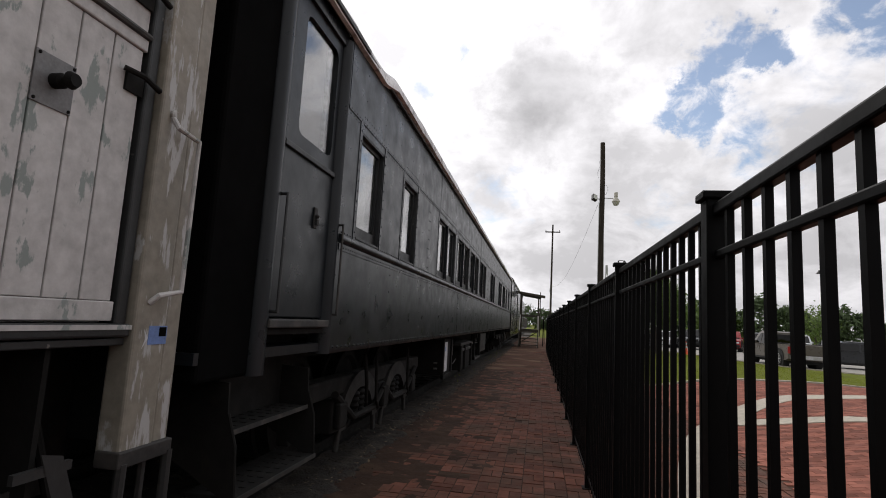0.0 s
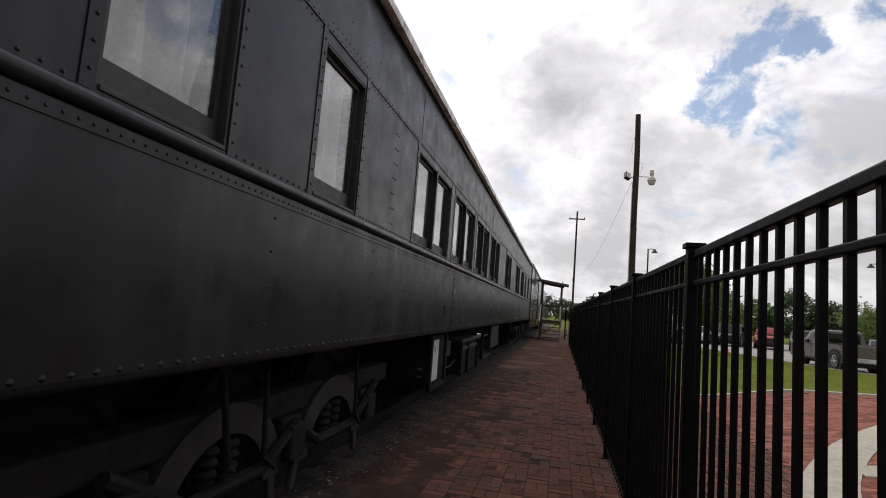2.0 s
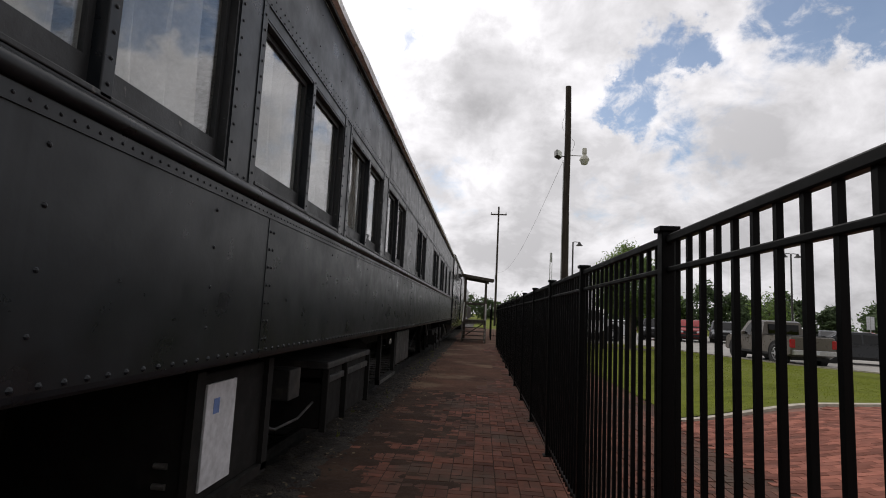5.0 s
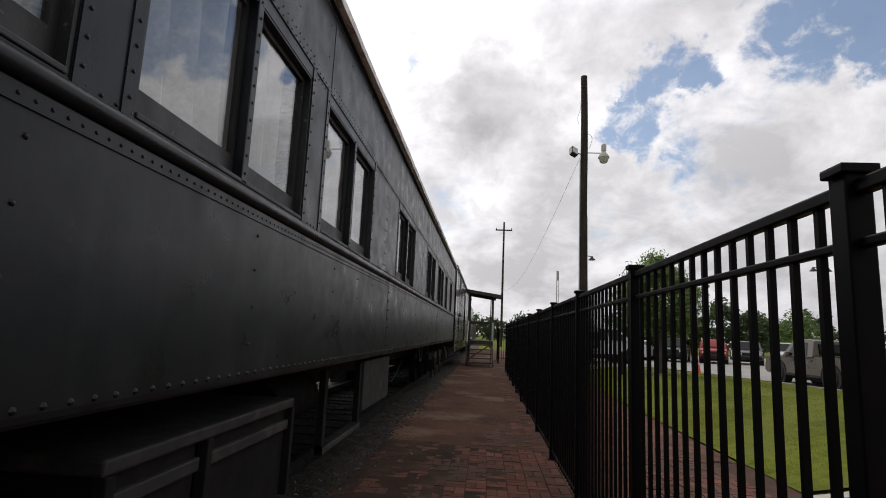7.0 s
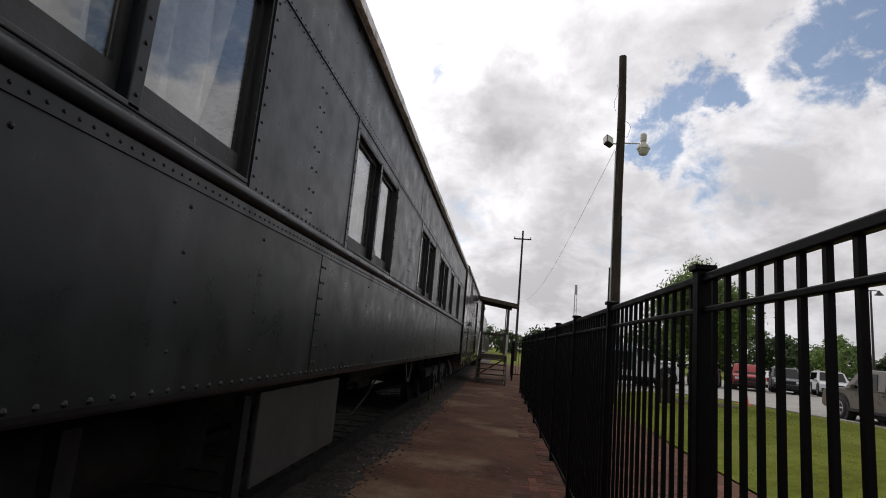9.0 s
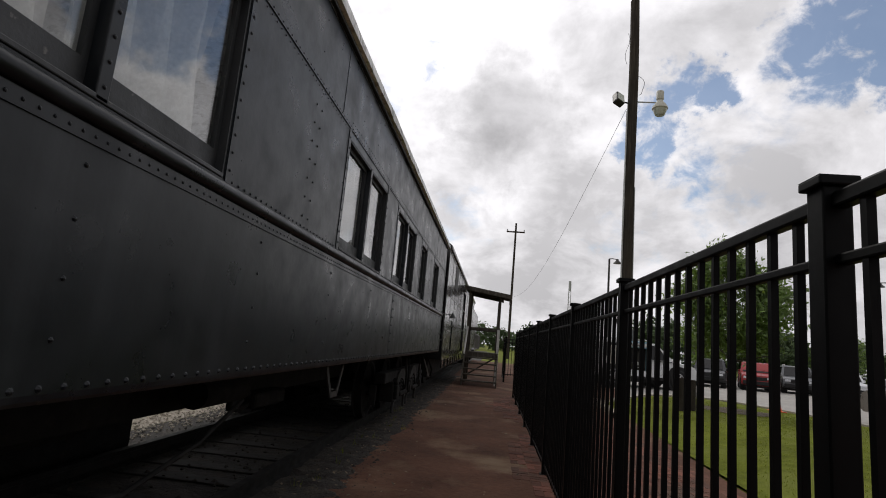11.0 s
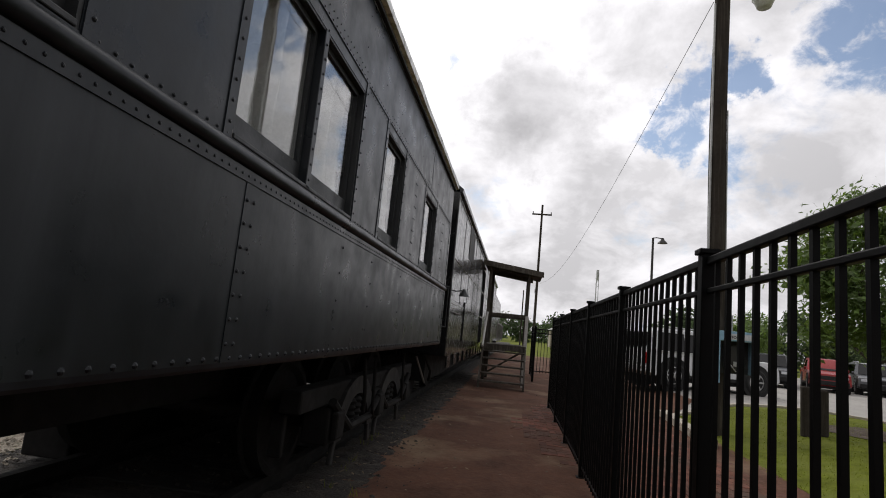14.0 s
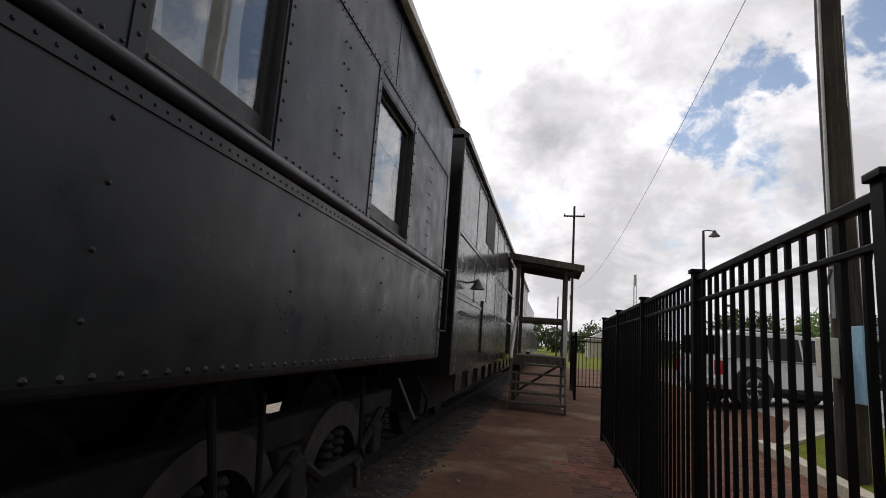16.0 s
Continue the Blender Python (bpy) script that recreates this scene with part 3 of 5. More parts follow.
def scatter_leaves():
    rnd = random.Random(8)
    s = Shape()
    for _ in range(1500):
        x, y = (rnd.gauss(-2.12, .17), rnd.uniform(2, 32)) if rnd.random() < .75 else (rnd.uniform(-1.8, 0), rnd.uniform(14, 32))
        r, a = rnd.uniform(.008, .03), rnd.uniform(0, 6.28)
        d, e = Vector((math.cos(a), math.sin(a), rnd.uniform(-.2, .5))) * r, Vector((-math.sin(a), math.cos(a), rnd.uniform(-.2, .4))) * r * .5
        c = Vector((x, y, .014 if x > -1.9 else .04))
        s.add([c - d, c + e, c + d, c - e], [(0, 1, 2, 3)])
    tagged(link("leaf_litter", s, LEAF_LITTER), "dry leaves and straw on the ground", "litter", "", "stuff")
    s = Shape()
    for _ in range(22):
        y, x = rnd.choice((rnd.uniform(15.5, 22), rnd.uniform(20.5, 27), rnd.uniform(11, 16))), rnd.gauss(-2.15, .12)
        for _ in range(7):
            a, h = rnd.uniform(0, 6.28), rnd.uniform(.03, .11)
            b = Vector((x + rnd.uniform(-.04, .04), y + rnd.uniform(-.04, .04), 0))
            t = b + Vector((math.cos(a) * h * .5, math.sin(a) * h * .5, h))
            w = Vector((-math.sin(a), math.cos(a), 0)) * .004
            s.add([b - w, b + w, t], [(0, 1, 2)])
    tagged(link("weeds", s, BLADE), "low weeds at the edge of the path", "weeds", "", "stuff")
    s = Shape()
    while len(s.f) < 26000:
        x, y = rnd.uniform(2.6, 12), rnd.uniform(14.4, 32)
        if y < 14 + (x - 2.5) * .32 or y > 30.3 + (x < 6.5) * (x - 2.6) * .55 - (x > 8.5) * (x - 8.5) * .55:
            continue
        a, h = rnd.uniform(0, 6.28), rnd.uniform(.012, .030)
        b = Vector((x, y, rise(x, y)))
        w = Vector((-math.sin(a), math.cos(a), 0)) * .006
        s.add([b - w, b + w, b + Vector((math.cos(a) * h * .6, math.sin(a) * h * .6, h))], [(0, 1, 2)])
    tagged(link("grass_blades", s, BLADE), "short green grass blades of the lawn", "grass", "", "stuff")


scatter_leaves()


# ---- iron fence ----
def fence_x(y):
    return 0.184 - 0.0011 * y


PANEL, POST_0 = 1.85, 0.243


def build_fence():
    f = thing("iron_fence", "black metal picket fence with capped square posts beside the path", "fence")
    post = Shape().box(-.031, .031, -.031, .031, 0, 1.86, .004)
    post.box(-.043, .043, -.043, .043, 1.858, 1.88, .004)
    post.add([(-.043, -.043, 1.88), (.043, -.043, 1.88), (.043, .043, 1.88), (-.043, .043, 1.88), (0, 0, 1.886)], [(0, 1, 4), (1, 2, 4), (2, 3, 4), (3, 0, 4)])
    post.box(-.055, .055, -.055, .055, 0, .008)
    picket = Shape().box(-.0095, .0095, -.0095, .0095, .06, 1.83)
    p0 = k0 = r0 = top0 = None

    def put(first, name, s, y, z=0.0):
        if first is None:
            first = o = part(name, s, FENCE, f)
        else:
            o = first.copy()
            scene.collection.objects.link(o)
        o.matrix_basis = pose(fence_x(y), y, z, 0, 0, 0)
        return first

    for i in range(-3, 17):
        y = POST_0 + PANEL * i
        p0 = put(p0, "post", post, y)
        if i == 16:
            break
        for k in range(1, 15):
            k0 = put(k0, "picket", picket, y + PANEL * k / 15)
        for z in (1.825, 1.695, .11):
            if z > 1.8:
                top0 = put(top0, "top_rail", Shape().box(-.018, .018, .033, PANEL - .033, -.018, .018, .006), y, z)
            else:
                r0 = put(r0, "fence_rail", Shape().box(-.014, .014, .033, PANEL - .033, -.012, .012, .005), y, z)


build_fence()


def fence_run(name, label, a, b, h, n):
    """A short stretch of the same kind of fence from a to b."""
    f = thing(name, label, "fence")
    a, b = Vector((*a, 0)), Vector((*b, 0))
    for i in (0, 1):
        p = a.lerp(b, i)
        part("post", Shape().box(p.x - .035, p.x + .035, p.y - .035, p.y + .035, 0, h + .06, .004), FENCE, f)
    for k in range(1, n):
        p = a.lerp(b, k / n)
        part("picket", Shape().box(p.x - .01, p.x + .01, p.y - .01, p.y + .01, .06, h), FENCE, f)
    for z in (.12, h - .15, h):
        part("fence_rail", Shape().rod(a + Vector((0, 0, z)), b + Vector((0, 0, z)), .02, n=6), FENCE, f)


fence_run("iron_gate", "black metal gate across the end of the path", (0.02, 39.7), (1.15, 40.3), 1.75, 9)
fence_run("side_fence", "black metal fence running on beside the track", (0.0, 36.2), (0.02, 39.66), 1.75, 28)
fence_run("end_fence", "black metal fence beyond the gate", (1.2, 40.35), (4.2, 42.0), 1.75, 22)


# ---- passenger carriage ----
W = -1.75            # outer face of the carriage sides
Z_LOW, Z_BELT = 1.185, 2.01
Z_SILL, Z_HEAD, Z_EAVE = 2.052, 2.92, 3.54
Y_0, Y_1 = 2.20, 26.15
WINDOWS = [(2.55, 3.18, 1), (3.95, 4.58, 1), (6.00, 7.53, 2), (7.82, 9.40, 2), (9.65, 11.14, 2), (11.50, 12.97, 2), (14.46, 15.95, 2), (17.69, 19.19, 2), (19.90, 21.38, 2), (22.05, 22.73, 1), (23.88, 24.70, 1)]


def dome(s, y, z, r=0.011, x=W):
    """One rivet head on the side."""
    n = 6
    vs = [(x, y + r * math.cos(k * 2 * math.pi / n), z + r * math.sin(k * 2 * math.pi / n)) for k in range(n)]
    vs += [(x + r * .55, y + r * .62 * math.cos(k * 2 * math.pi / n), z + r * .62 * math.sin(k * 2 * math.pi / n)) for k in range(n)] + [(x + r * .75, y, z)]
    s.add(vs, [(k, (k + 1) % n, n + (k + 1) % n, n + k) for k in range(n)] + [(n + k, n + (k + 1) % n, 2 * n) for k in range(n)])


def build_carriage():
    rnd = random.Random(11)
    c = thing("passenger_carriage", "old dark green-grey riveted passenger carriage standing on the track", "train carriage")
    low = Shape()
    low.sweep([(W - .05, Z_LOW), (W - .012, Z_LOW), (W - .003, Z_LOW + .012), (W, Z_LOW + .03), (W, 1.945), (W - .05, 1.945)], Y_0, Y_1, 24)
    part("lower_side", low, PAINT, c)
    part("belt_strip", Shape().box(W - .01, W + .006, Y_0 + .02, Y_1, 1.925, 1.972), PAINT, c)
    n = 10
    tube = [(W + .03 * math.sin(math.pi * k / n), Z_BELT - .032 * math.cos(math.pi * k / n)) for k in range(n + 1)] + [(W - .02, Z_BELT + .032), (W - .02, Z_BELT - .032)]
    part("belt_rail", Shape().sweep(tube, Y_0 + .02, Y_1, 1), PAINT, c, "half-round moulding under the windows", True)
    up = Shape()
    up.box(W - .05, W - .001, Y_0, Y_1, 1.945, Z_SILL)
    up.box(W - .05, W - .001, Y_0, Y_1, Z_HEAD, Z_EAVE)
    edges = [Y_0] + [v for a, b, _ in WINDOWS for v in (a, b)] + [Y_1]
    for a, b in zip(edges[::2], edges[1::2]):
        up.box(W - .05, W - .001, a, b, Z_SILL, Z_HEAD)
    part("upper_side", up, PAINT, c)
    part("letterboard_strip", Shape().box(W - .01, W + .005, Y_0 + .02, Y_1, Z_HEAD + .07, Z_HEAD + .10), PAINT, c)
    part("letterboard", Shape().box(W - .01, W + .002, Y_0 + .02, Y_1 - .004, Z_HEAD + .10, Z_EAVE - .02), PAINT, c)
    for y in (8.06, 14.0, 20.06):
        part("seam_plate", Shape().box(W - .01, W + .003, y, y + .09, Z_LOW + .03, 1.925), PAINT, c)
    for y in (6.02, 11.5, 17.42, 24.15):
        part("seam_plate", Shape().box(W - .01, W + .005, y, y + .05, Z_HEAD + .10, Z_EAVE - .02), PAINT, c)
    part("seam_plate", Shape().box(W - .01, W + .004, Y_1 - .10, Y_1, Z_LOW + .02, Z_HEAD + .07), PAINT, c)
    arch = [(-1.72, 3.568), (-1.682, 3.574), (-1.692, 3.66), (-1.735, 3.71), (-1.86, 3.765), (-2.1, 3.87), (-2.5, 3.99), (-2.9, 4.06), (-3.27, 4.08)]
    prof = arch + [(-6.54 - x, z) for x, z in arch[-2::-1]]
    roof = Shape()
    steps = 90
    vs = []
    for i in range(steps + 1):
        y = .72 + (Y_1 + .05 - .72) * i / steps
        for x, z in prof:
            inset = .03 if y < 3.0 else 0.0
            vs.append((x - inset * (1 if x > -3.27 else -1) + rnd.uniform(-.005, .005), y, z - inset * 1.7 + rnd.uniform(-.004, .004)))
    m = len(prof)
    roof.add(vs, [(i * m + k, i * m + k + 1, (i + 1) * m + k + 1, (i + 1) * m + k) for i in range(steps) for k in range(m - 1)] + [tuple(range(m)), tuple(range(steps * m, steps * m + m))])
    part("roof", roof, ROOF, c, "curved roof with flaking grey paint", True)
    gut = Shape().box(-1.749, -1.715, Y_0 + .3, Y_1, 3.545, 3.572, .006)
    gut.box(W - .02, -1.70, .75, Y_0 + .28, 3.54, 3.575, .006)
    part("gutter", gut, PAINT_DARK, c)
    far = Shape().box(-4.80, -4.75, .75, Y_1, Z_LOW, Z_SILL + .05).box(-4.80, -4.75, .75, Y_1, Z_HEAD, 3.62)
    far_edges = [.75] + [v for a, b, _ in WINDOWS for v in (a, b)] + [Y_1]
    for a, b in zip(far_edges[::2], far_edges[1::2]):
        far.box(-4.80, -4.75, a, b, Z_SILL + .05, Z_HEAD)
    far.box(-4.80, W - .052, Y_1 - .05, Y_1 - .002, Z_LOW, 3.62)
    far.box(-4.75, W - .052, .76, Y_1 - .05, 1.205, 1.26)
    part("shell", far, PAINT, c)
    for x in (-2.6, -4.4):
        part("seat_back", Shape().box(x, x + .4, 2.4, Y_1 - .2, 1.23, 2.0, .03), INSIDE, c)

    # windows
    for a, b, panes in WINDOWS:
        d0, d1 = W - .062, W - .042
        fr = Shape().ring(d0 - .02, W - .004, a, b, Z_SILL, Z_HEAD, .014, low=.02)
        cuts = [(a + .014, b - .014)]
        if panes == 2:
            mid = (a + b) / 2
            cuts = [(a + .014, mid - .024), (mid + .024, b - .014)]
        for e in (a - .058, b + .004):
            part("window_strip", Shape().box(W - .01, W + .004, e, e + .054, Z_SILL - .008, Z_HEAD + .07), PAINT, c)
        frame_ob = part("window", fr, SASH, c, "dark sash window with a chipped sill")
        part("window_sill", Shape().box(W - .045, W + .004, a + .012, b - .012, Z_SILL + .002, Z_SILL + .022, .004), SASH, frame_ob)
        if panes == 2:
            part("mullion", Shape().box(d0 - .02, W + .004, mid - .027, mid + .027, Z_SILL + .004, Z_HEAD - .002, .004), PAINT, frame_ob)
        for p, q in cuts:
            z0, z1 = Z_SILL + .02, Z_HEAD - .014
            sash = Shape()
            sw = .030
            sash.ring(d0, d1, p, q, z0, z1, sw, low=.10)
            part("sash", sash, SASH, frame_ob)
            g = part("pane", Shape().box(d0 + .008, d0 + .012, p + sw, q - sw, z0 + .10, z1 - sw), GLASS, frame_ob)
            g.visible_shadow = False
            # pleated curtain, drawn over part of the pane
            k = rnd.choice((1.0, 1.0, 1.0, .85))
            y0, y1 = (p, p + (q - p) * k) if rnd.random() < .5 else (q - (q - p) * k, q)
            cur, m2 = Shape(), 40
            ph = rnd.uniform(0, 6)
            rows = []
            for zi in range(5):
                z = z0 - .05 + (z1 - z0 + .08) * zi / 4
                pull = 1 - .10 * math.sin(math.pi * zi / 4) * rnd.random()
                for i in range(m2 + 1):
                    u = i / m2
                    rows.append((d0 - .095 + .068 * math.sin(u * 15 * (y1 - y0) / .5 + ph + .4 * zi) + .008 * math.sin(u * 61), y0 + (y1 - y0) * u * pull, z))
            cur.add(rows, [(r * (m2 + 1) + i, r * (m2 + 1) + i + 1, (r + 1) * (m2 + 1) + i + 1, (r + 1) * (m2 + 1) + i) for r in range(4) for i in range(m2)])
            part("curtain", cur, CURTAIN, frame_ob, "", True)

    # rivets
    s = Shape()
    y = Y_0 + .06
    while y < Y_1 - .03:
        dome(s, y, Z_LOW + .045, .0115)
        y += .088
    y = Y_0 + .06
    while y < Y_1:
        dome(s, y, 1.948, .0065, W + .006)
        y += .05
    y = Y_0 + .06
    while y < Y_1:
        if not any(a - .01 < y < b + .01 for a, b, _ in WINDOWS):
            dome(s, y, 2.058, .0075)
        dome(s, y, Z_HEAD + .085, .0065, W + .005)
        dome(s, y, Z_HEAD + .045 if not any(a < y < b for a, b, _ in WINDOWS) else Z_HEAD + .135, .006, W + .002)
        y += .062
    for a, b, panes in WINDOWS:
        for yy in (a - .030, b + .030) + (((a + b) / 2,) if panes == 2 else ()):
            z = Z_SILL + .05
            while z < Z_HEAD + .03:
                dome(s, yy, z, .0085, W + .004)
                z += .082
    for yy in (8.085, 8.13, 14.02, 14.07, 20.08, 20.135, Y_1 - .03, Y_1 - .075):
        z = Z_LOW + .1
        while z < 1.9:
            dome(s, yy, z, .010, W + .003)
            z += .095
    for yy in (5.3, 5.36, 13.65, 13.72, 16.9, 17.0, 23.3, 23.36, 25.3, 25.36):
        z = 2.12
        while z < 2.9:
            dome(s, yy, z, .008)
            z += .12
    for yy in (3.6, 5.0, 6.6, 7.5, 9.3, 10.6, 11.9, 12.6, 13.2, 15.2, 16.4, 17.6, 18.9, 21.3, 22.0, 23.0, 24.2, 25.2):
        for z in (1.36, 1.53, 1.70, 1.86):
            dome(s, yy + rnd.uniform(-.01, .01), z, .0095)
    for yy in np.arange(2.6, 26, .55):
        for z in (3.2, 3.42):
            dome(s, float(yy), z, .006, W + .002)
    tagged(part("rivets", s, PAINT, c), "", "", "", "stuff")

    # entrance at the end
    col = [(W - .06 + .06 * math.cos(a), 1.28 + .07 * math.sin(a)) for a in np.linspace(0, 2 * math.pi, 14)[:-1]]
    ps = Shape()
    ps.add([(x, y, z) for z in (1.12, 3.56) for x, y in col], [(k, (k + 1) % 13, 13 + (k + 1) % 13, 13 + k) for k in range(13)])
    part("end_post", ps, PAINT, c, "", True)
    # End panel coloured near black to put in the gap's shade.
    part("end_panel", Shape().box(-2.05, W - .05, .78, 1.23, 1.12, 3.56, .02), NEAR_BLACK, c)
    jamb = Shape()
    col = [(W - .08 + .08 * math.cos(a), 2.20 + .06 * math.sin(a)) for a in np.linspace(0, 2 * math.pi, 14)[:-1]]
    jamb.add([(x, y, z) for z in (Z_LOW, 3.50) for x, y in col], [(k, (k + 1) % 13, 13 + (k + 1) % 13, 13 + k) for k in range(13)])
    jamb.box(-2.0, W - .03, 1.33, 2.20, 3.44, 3.56, .01)
    part("door_jamb", jamb, PAINT, c, "", True)
    X = W - .055
    door = Shape().box(X - .04, X, 1.38, 2.14, 1.43, 2.47, .006)
    door.box(X - .04, X, 1.38, 1.55, 2.47, 3.44).box(X - .04, X, 2.08, 2.14, 2.47, 3.44).box(X - .04, X, 1.55, 2.08, 2.47, 2.56).box(X - .04, X, 1.55, 2.08, 3.35, 3.44)
    for (y, z, sy, sz) in ((1.55, 2.56, 1, 1), (2.08, 2.56, -1, 1), (1.55, 3.35, 1, -1), (2.08, 3.35, -1, -1)):
        door.add([(X, y, z), (X, y + sy * .06, z), (X, y + sy * .018, z + sz * .018), (X, y, z + sz * .06)], [(0, 1, 2, 3)])
    d = part("vestibule_door", door, PAINT, c, "steel entrance door with one large pane")
    g = part("pane", Shape().box(X - .025, X - .02, 1.55, 2.08, 2.56, 3.35), GLASS, d)
    g.visible_shadow = False
    # Panel added behind the pane to paint in its pale reflection.
    part("inner_blind", Shape().box(X - .12, X - .11, 1.50, 2.12, 2.45, 3.42), PANE_REFLECTION, d)
    part("door_stop", Shape().box(X - .07, X - .045, 2.10, 2.26, 1.38, 3.50), PAINT, c)
    part("door_stop", Shape().box(X - .07, X - .045, 1.24, 1.42, 1.38, 3.50), PAINT, c)
    part("door_rail", Shape().box(X, X + .02, 1.38, 2.14, 2.43, 2.465, .005), PAINT_DARK, d)
    lock = Shape().box(X, X + .012, 1.87, 1.92, 2.02, 2.16, .005).ball((X + .02, 1.895, 2.1), .016).box(X + .012, X + .03, 1.88, 1.91, 2.04, 2.08, .004)
    part("lock", lock, DULL, d)
    # Near-black panel added to put shade below the door sill.
    part("step_riser", Shape().box(-2.05, -2.0, 1.30, 2.14, .80, 1.368), IRON, c)
    part("floor_edge", Shape().box(-2.0, W - .03, 1.30, 2.14, 1.33, 1.368, .004), IRON, c)
    sill = Shape().box(-2.1, W + .01, 1.30, 2.14, 1.37, 1.42, .008)
    part("door_sill", sill, DULL, c)
    for y, z1 in ((1.33, 2.12), (2.21, 2.10)):
        part("grab_rail", Shape().pipe([(W - .04, y, z1), (W + .03, y, z1), (W + .03, y, 1.46), (W - .04, y, 1.46)], .011), DULL if y > 2 else PAINT_DARK, c)
    steps_ob = None
    for y in (1.08, 2.02):
        st = Shape()
        out = [(-2.15, 1.12), (W - .06, 1.10), (W - .05, .95), (W + .0, .80), (W + .02, .55), (W - .02, .54), (-2.15, .75)]
        k = len(out)
        st.add([(x, yy, z) for yy in (y, y + .014) for x, z in out], [tuple(range(k)), tuple(range(k, 2 * k))] + [(i, (i + 1) % k, k + (i + 1) % k, k + i) for i in range(k)])
        if steps_ob is None:
            steps_ob = part("entrance_steps", st, IRON, c, "iron folding steps under the door")
        else:
            part("step_side", st, IRON, steps_ob)
        part("side_edge", Shape().pipe([(W - .05, y + .007, .95), (W + .0, y + .007, .80), (W + .02, y + .007, .55)], .009, 6), IRON, steps_ob)
    for x0, x1, z in ((-2.15, W - .05, .86), (-2.0, W + .03, .56)):
        tr = Shape().box(x0, x1, 1.094, 2.02, z - .025, z, .005)
        for i in range(9):
            for j in range(3):
                tr.box(x1 - .2 + .06 * j, x1 - .165 + .06 * j, 1.15 + .095 * i, 1.165 + .095 * i, z, z + .004)
        part("tread", tr, IRON, steps_ob)
        part("tread_edge", Shape().box(x1, x1 + .008, 1.094, 2.02, z - .02, z + .004), DULL, steps_ob)
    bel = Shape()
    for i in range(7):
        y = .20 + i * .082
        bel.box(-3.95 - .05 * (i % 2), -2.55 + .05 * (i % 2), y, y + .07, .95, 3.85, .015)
    part("bellows", bel, NEAR_BLACK, c)
    # Wall behind the bellows, its colour likewise standing for the gap's shade.
    part("end_wall", Shape().box(-4.75, -2.06, .78, .84, .9, 3.95), NEAR_BLACK, c)
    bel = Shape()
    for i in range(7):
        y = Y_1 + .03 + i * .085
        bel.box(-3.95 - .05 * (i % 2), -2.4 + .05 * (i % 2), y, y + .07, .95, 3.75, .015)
    part("bellows", bel, NEAR_BLACK, c)
    part("end_grab_rail", Shape().pipe([(W, Y_1 - .04, 2.05), (W + .05, Y_1 + .03, 2.05), (W + .05, Y_1 + .03, 1.45), (W, Y_1 - .04, 1.45)], .012), PAINT_DARK, c)

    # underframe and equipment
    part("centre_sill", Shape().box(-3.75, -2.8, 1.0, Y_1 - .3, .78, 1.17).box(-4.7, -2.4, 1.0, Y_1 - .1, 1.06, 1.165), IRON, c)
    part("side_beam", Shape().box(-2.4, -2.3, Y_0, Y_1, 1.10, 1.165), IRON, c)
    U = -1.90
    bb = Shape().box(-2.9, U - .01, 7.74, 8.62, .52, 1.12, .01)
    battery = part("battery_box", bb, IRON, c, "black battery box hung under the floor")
    part("white_panel", Shape().box(U - .01, U + .004, 7.86, 8.17, .57, 1.07, .002), WHITE, battery)
    part("notice", Shape().box(U + .004, U + .0055, 7.93, 7.99, .92, .995), STICKER, battery, "small blue notice")
    fr = Shape().box(U - .02, U + .02, 7.72, 7.80, .48, 1.14).box(U - .02, U + .02, 8.56, 8.64, .48, 1.14).box(U - .02, U + .02, 7.72, 8.64, .46, .52)
    part("box_frame", fr, IRON, battery)
    for z in (.63, .72):
        part("latch", Shape().rod((-2.05, 7.735, z), (-1.99, 7.735, z), .014), STEEL, battery)
    sm = Shape().box(-2.3, -2.02, 9.35, 9.6, .75, .98, .01)
    part("junction_box", sm, DULL, c)
    part("cable", Shape().pipe([(-2.0, 8.66, .72), (-1.98, 9.0, .62), (-1.99, 9.5, .60), (-2.0, 9.9, .66)], .01), DULL, c)
    lk = Shape().box(-2.75, U, 9.95, 11.72, .93, .99, .012)
    locker = part("equipment_locker", lk, DULL, c, "flat-topped iron locker under the floor")
    for a, b in ((9.98, 10.6), (10.68, 11.68)):
        part("locker_body", Shape().box(-2.7, U - .04, a, b, .42, .925, .01), IRON, locker)
        part("locker_lid", Shape().box(-2.7, U - .015, a, b, .80, .86, .008), DULL, locker)
    for y in (9.96, 10.62, 11.68):
        part("locker_post", Shape().box(U - .05, U + .005, y, y + .05, .40, .93, .006), IRON, locker)
    fr = Shape().box(U - .05, U, 12.40, 12.48, .50, 1.12).box(U - .05, U, 13.56, 13.64, .50, 1.12).box(U - .05, U + .01, 12.40, 13.64, .48, .55)
    # Near-black sheet added behind the hanger frame to fill in shade.
    part("equipment_back", Shape().box(-3.0, -2.95, 12.0, 15.2, .35, 1.06, .01), IRON, c)
    part("hanger_frame", fr, IRON, c)
    part("frame_sill", Shape().box(U, U + .015, 12.40, 13.64, .49, .535, .004), DULL, c)
    part("air_tank", Shape().rod((-2.5, 12.5, .80), (-2.5, 13.55, .80), .2, n=16), IRON, c, "", True)
    part("side_plate", Shape().box(U - .04, U, 13.75, 15.2, .62, 1.12, .01), PAINT_DARK, c)
    part("long_tank", Shape().rod((-3.25, 15.3, .84), (-3.25, 17.2, .84), .23, n=16), IRON, c, "", True)
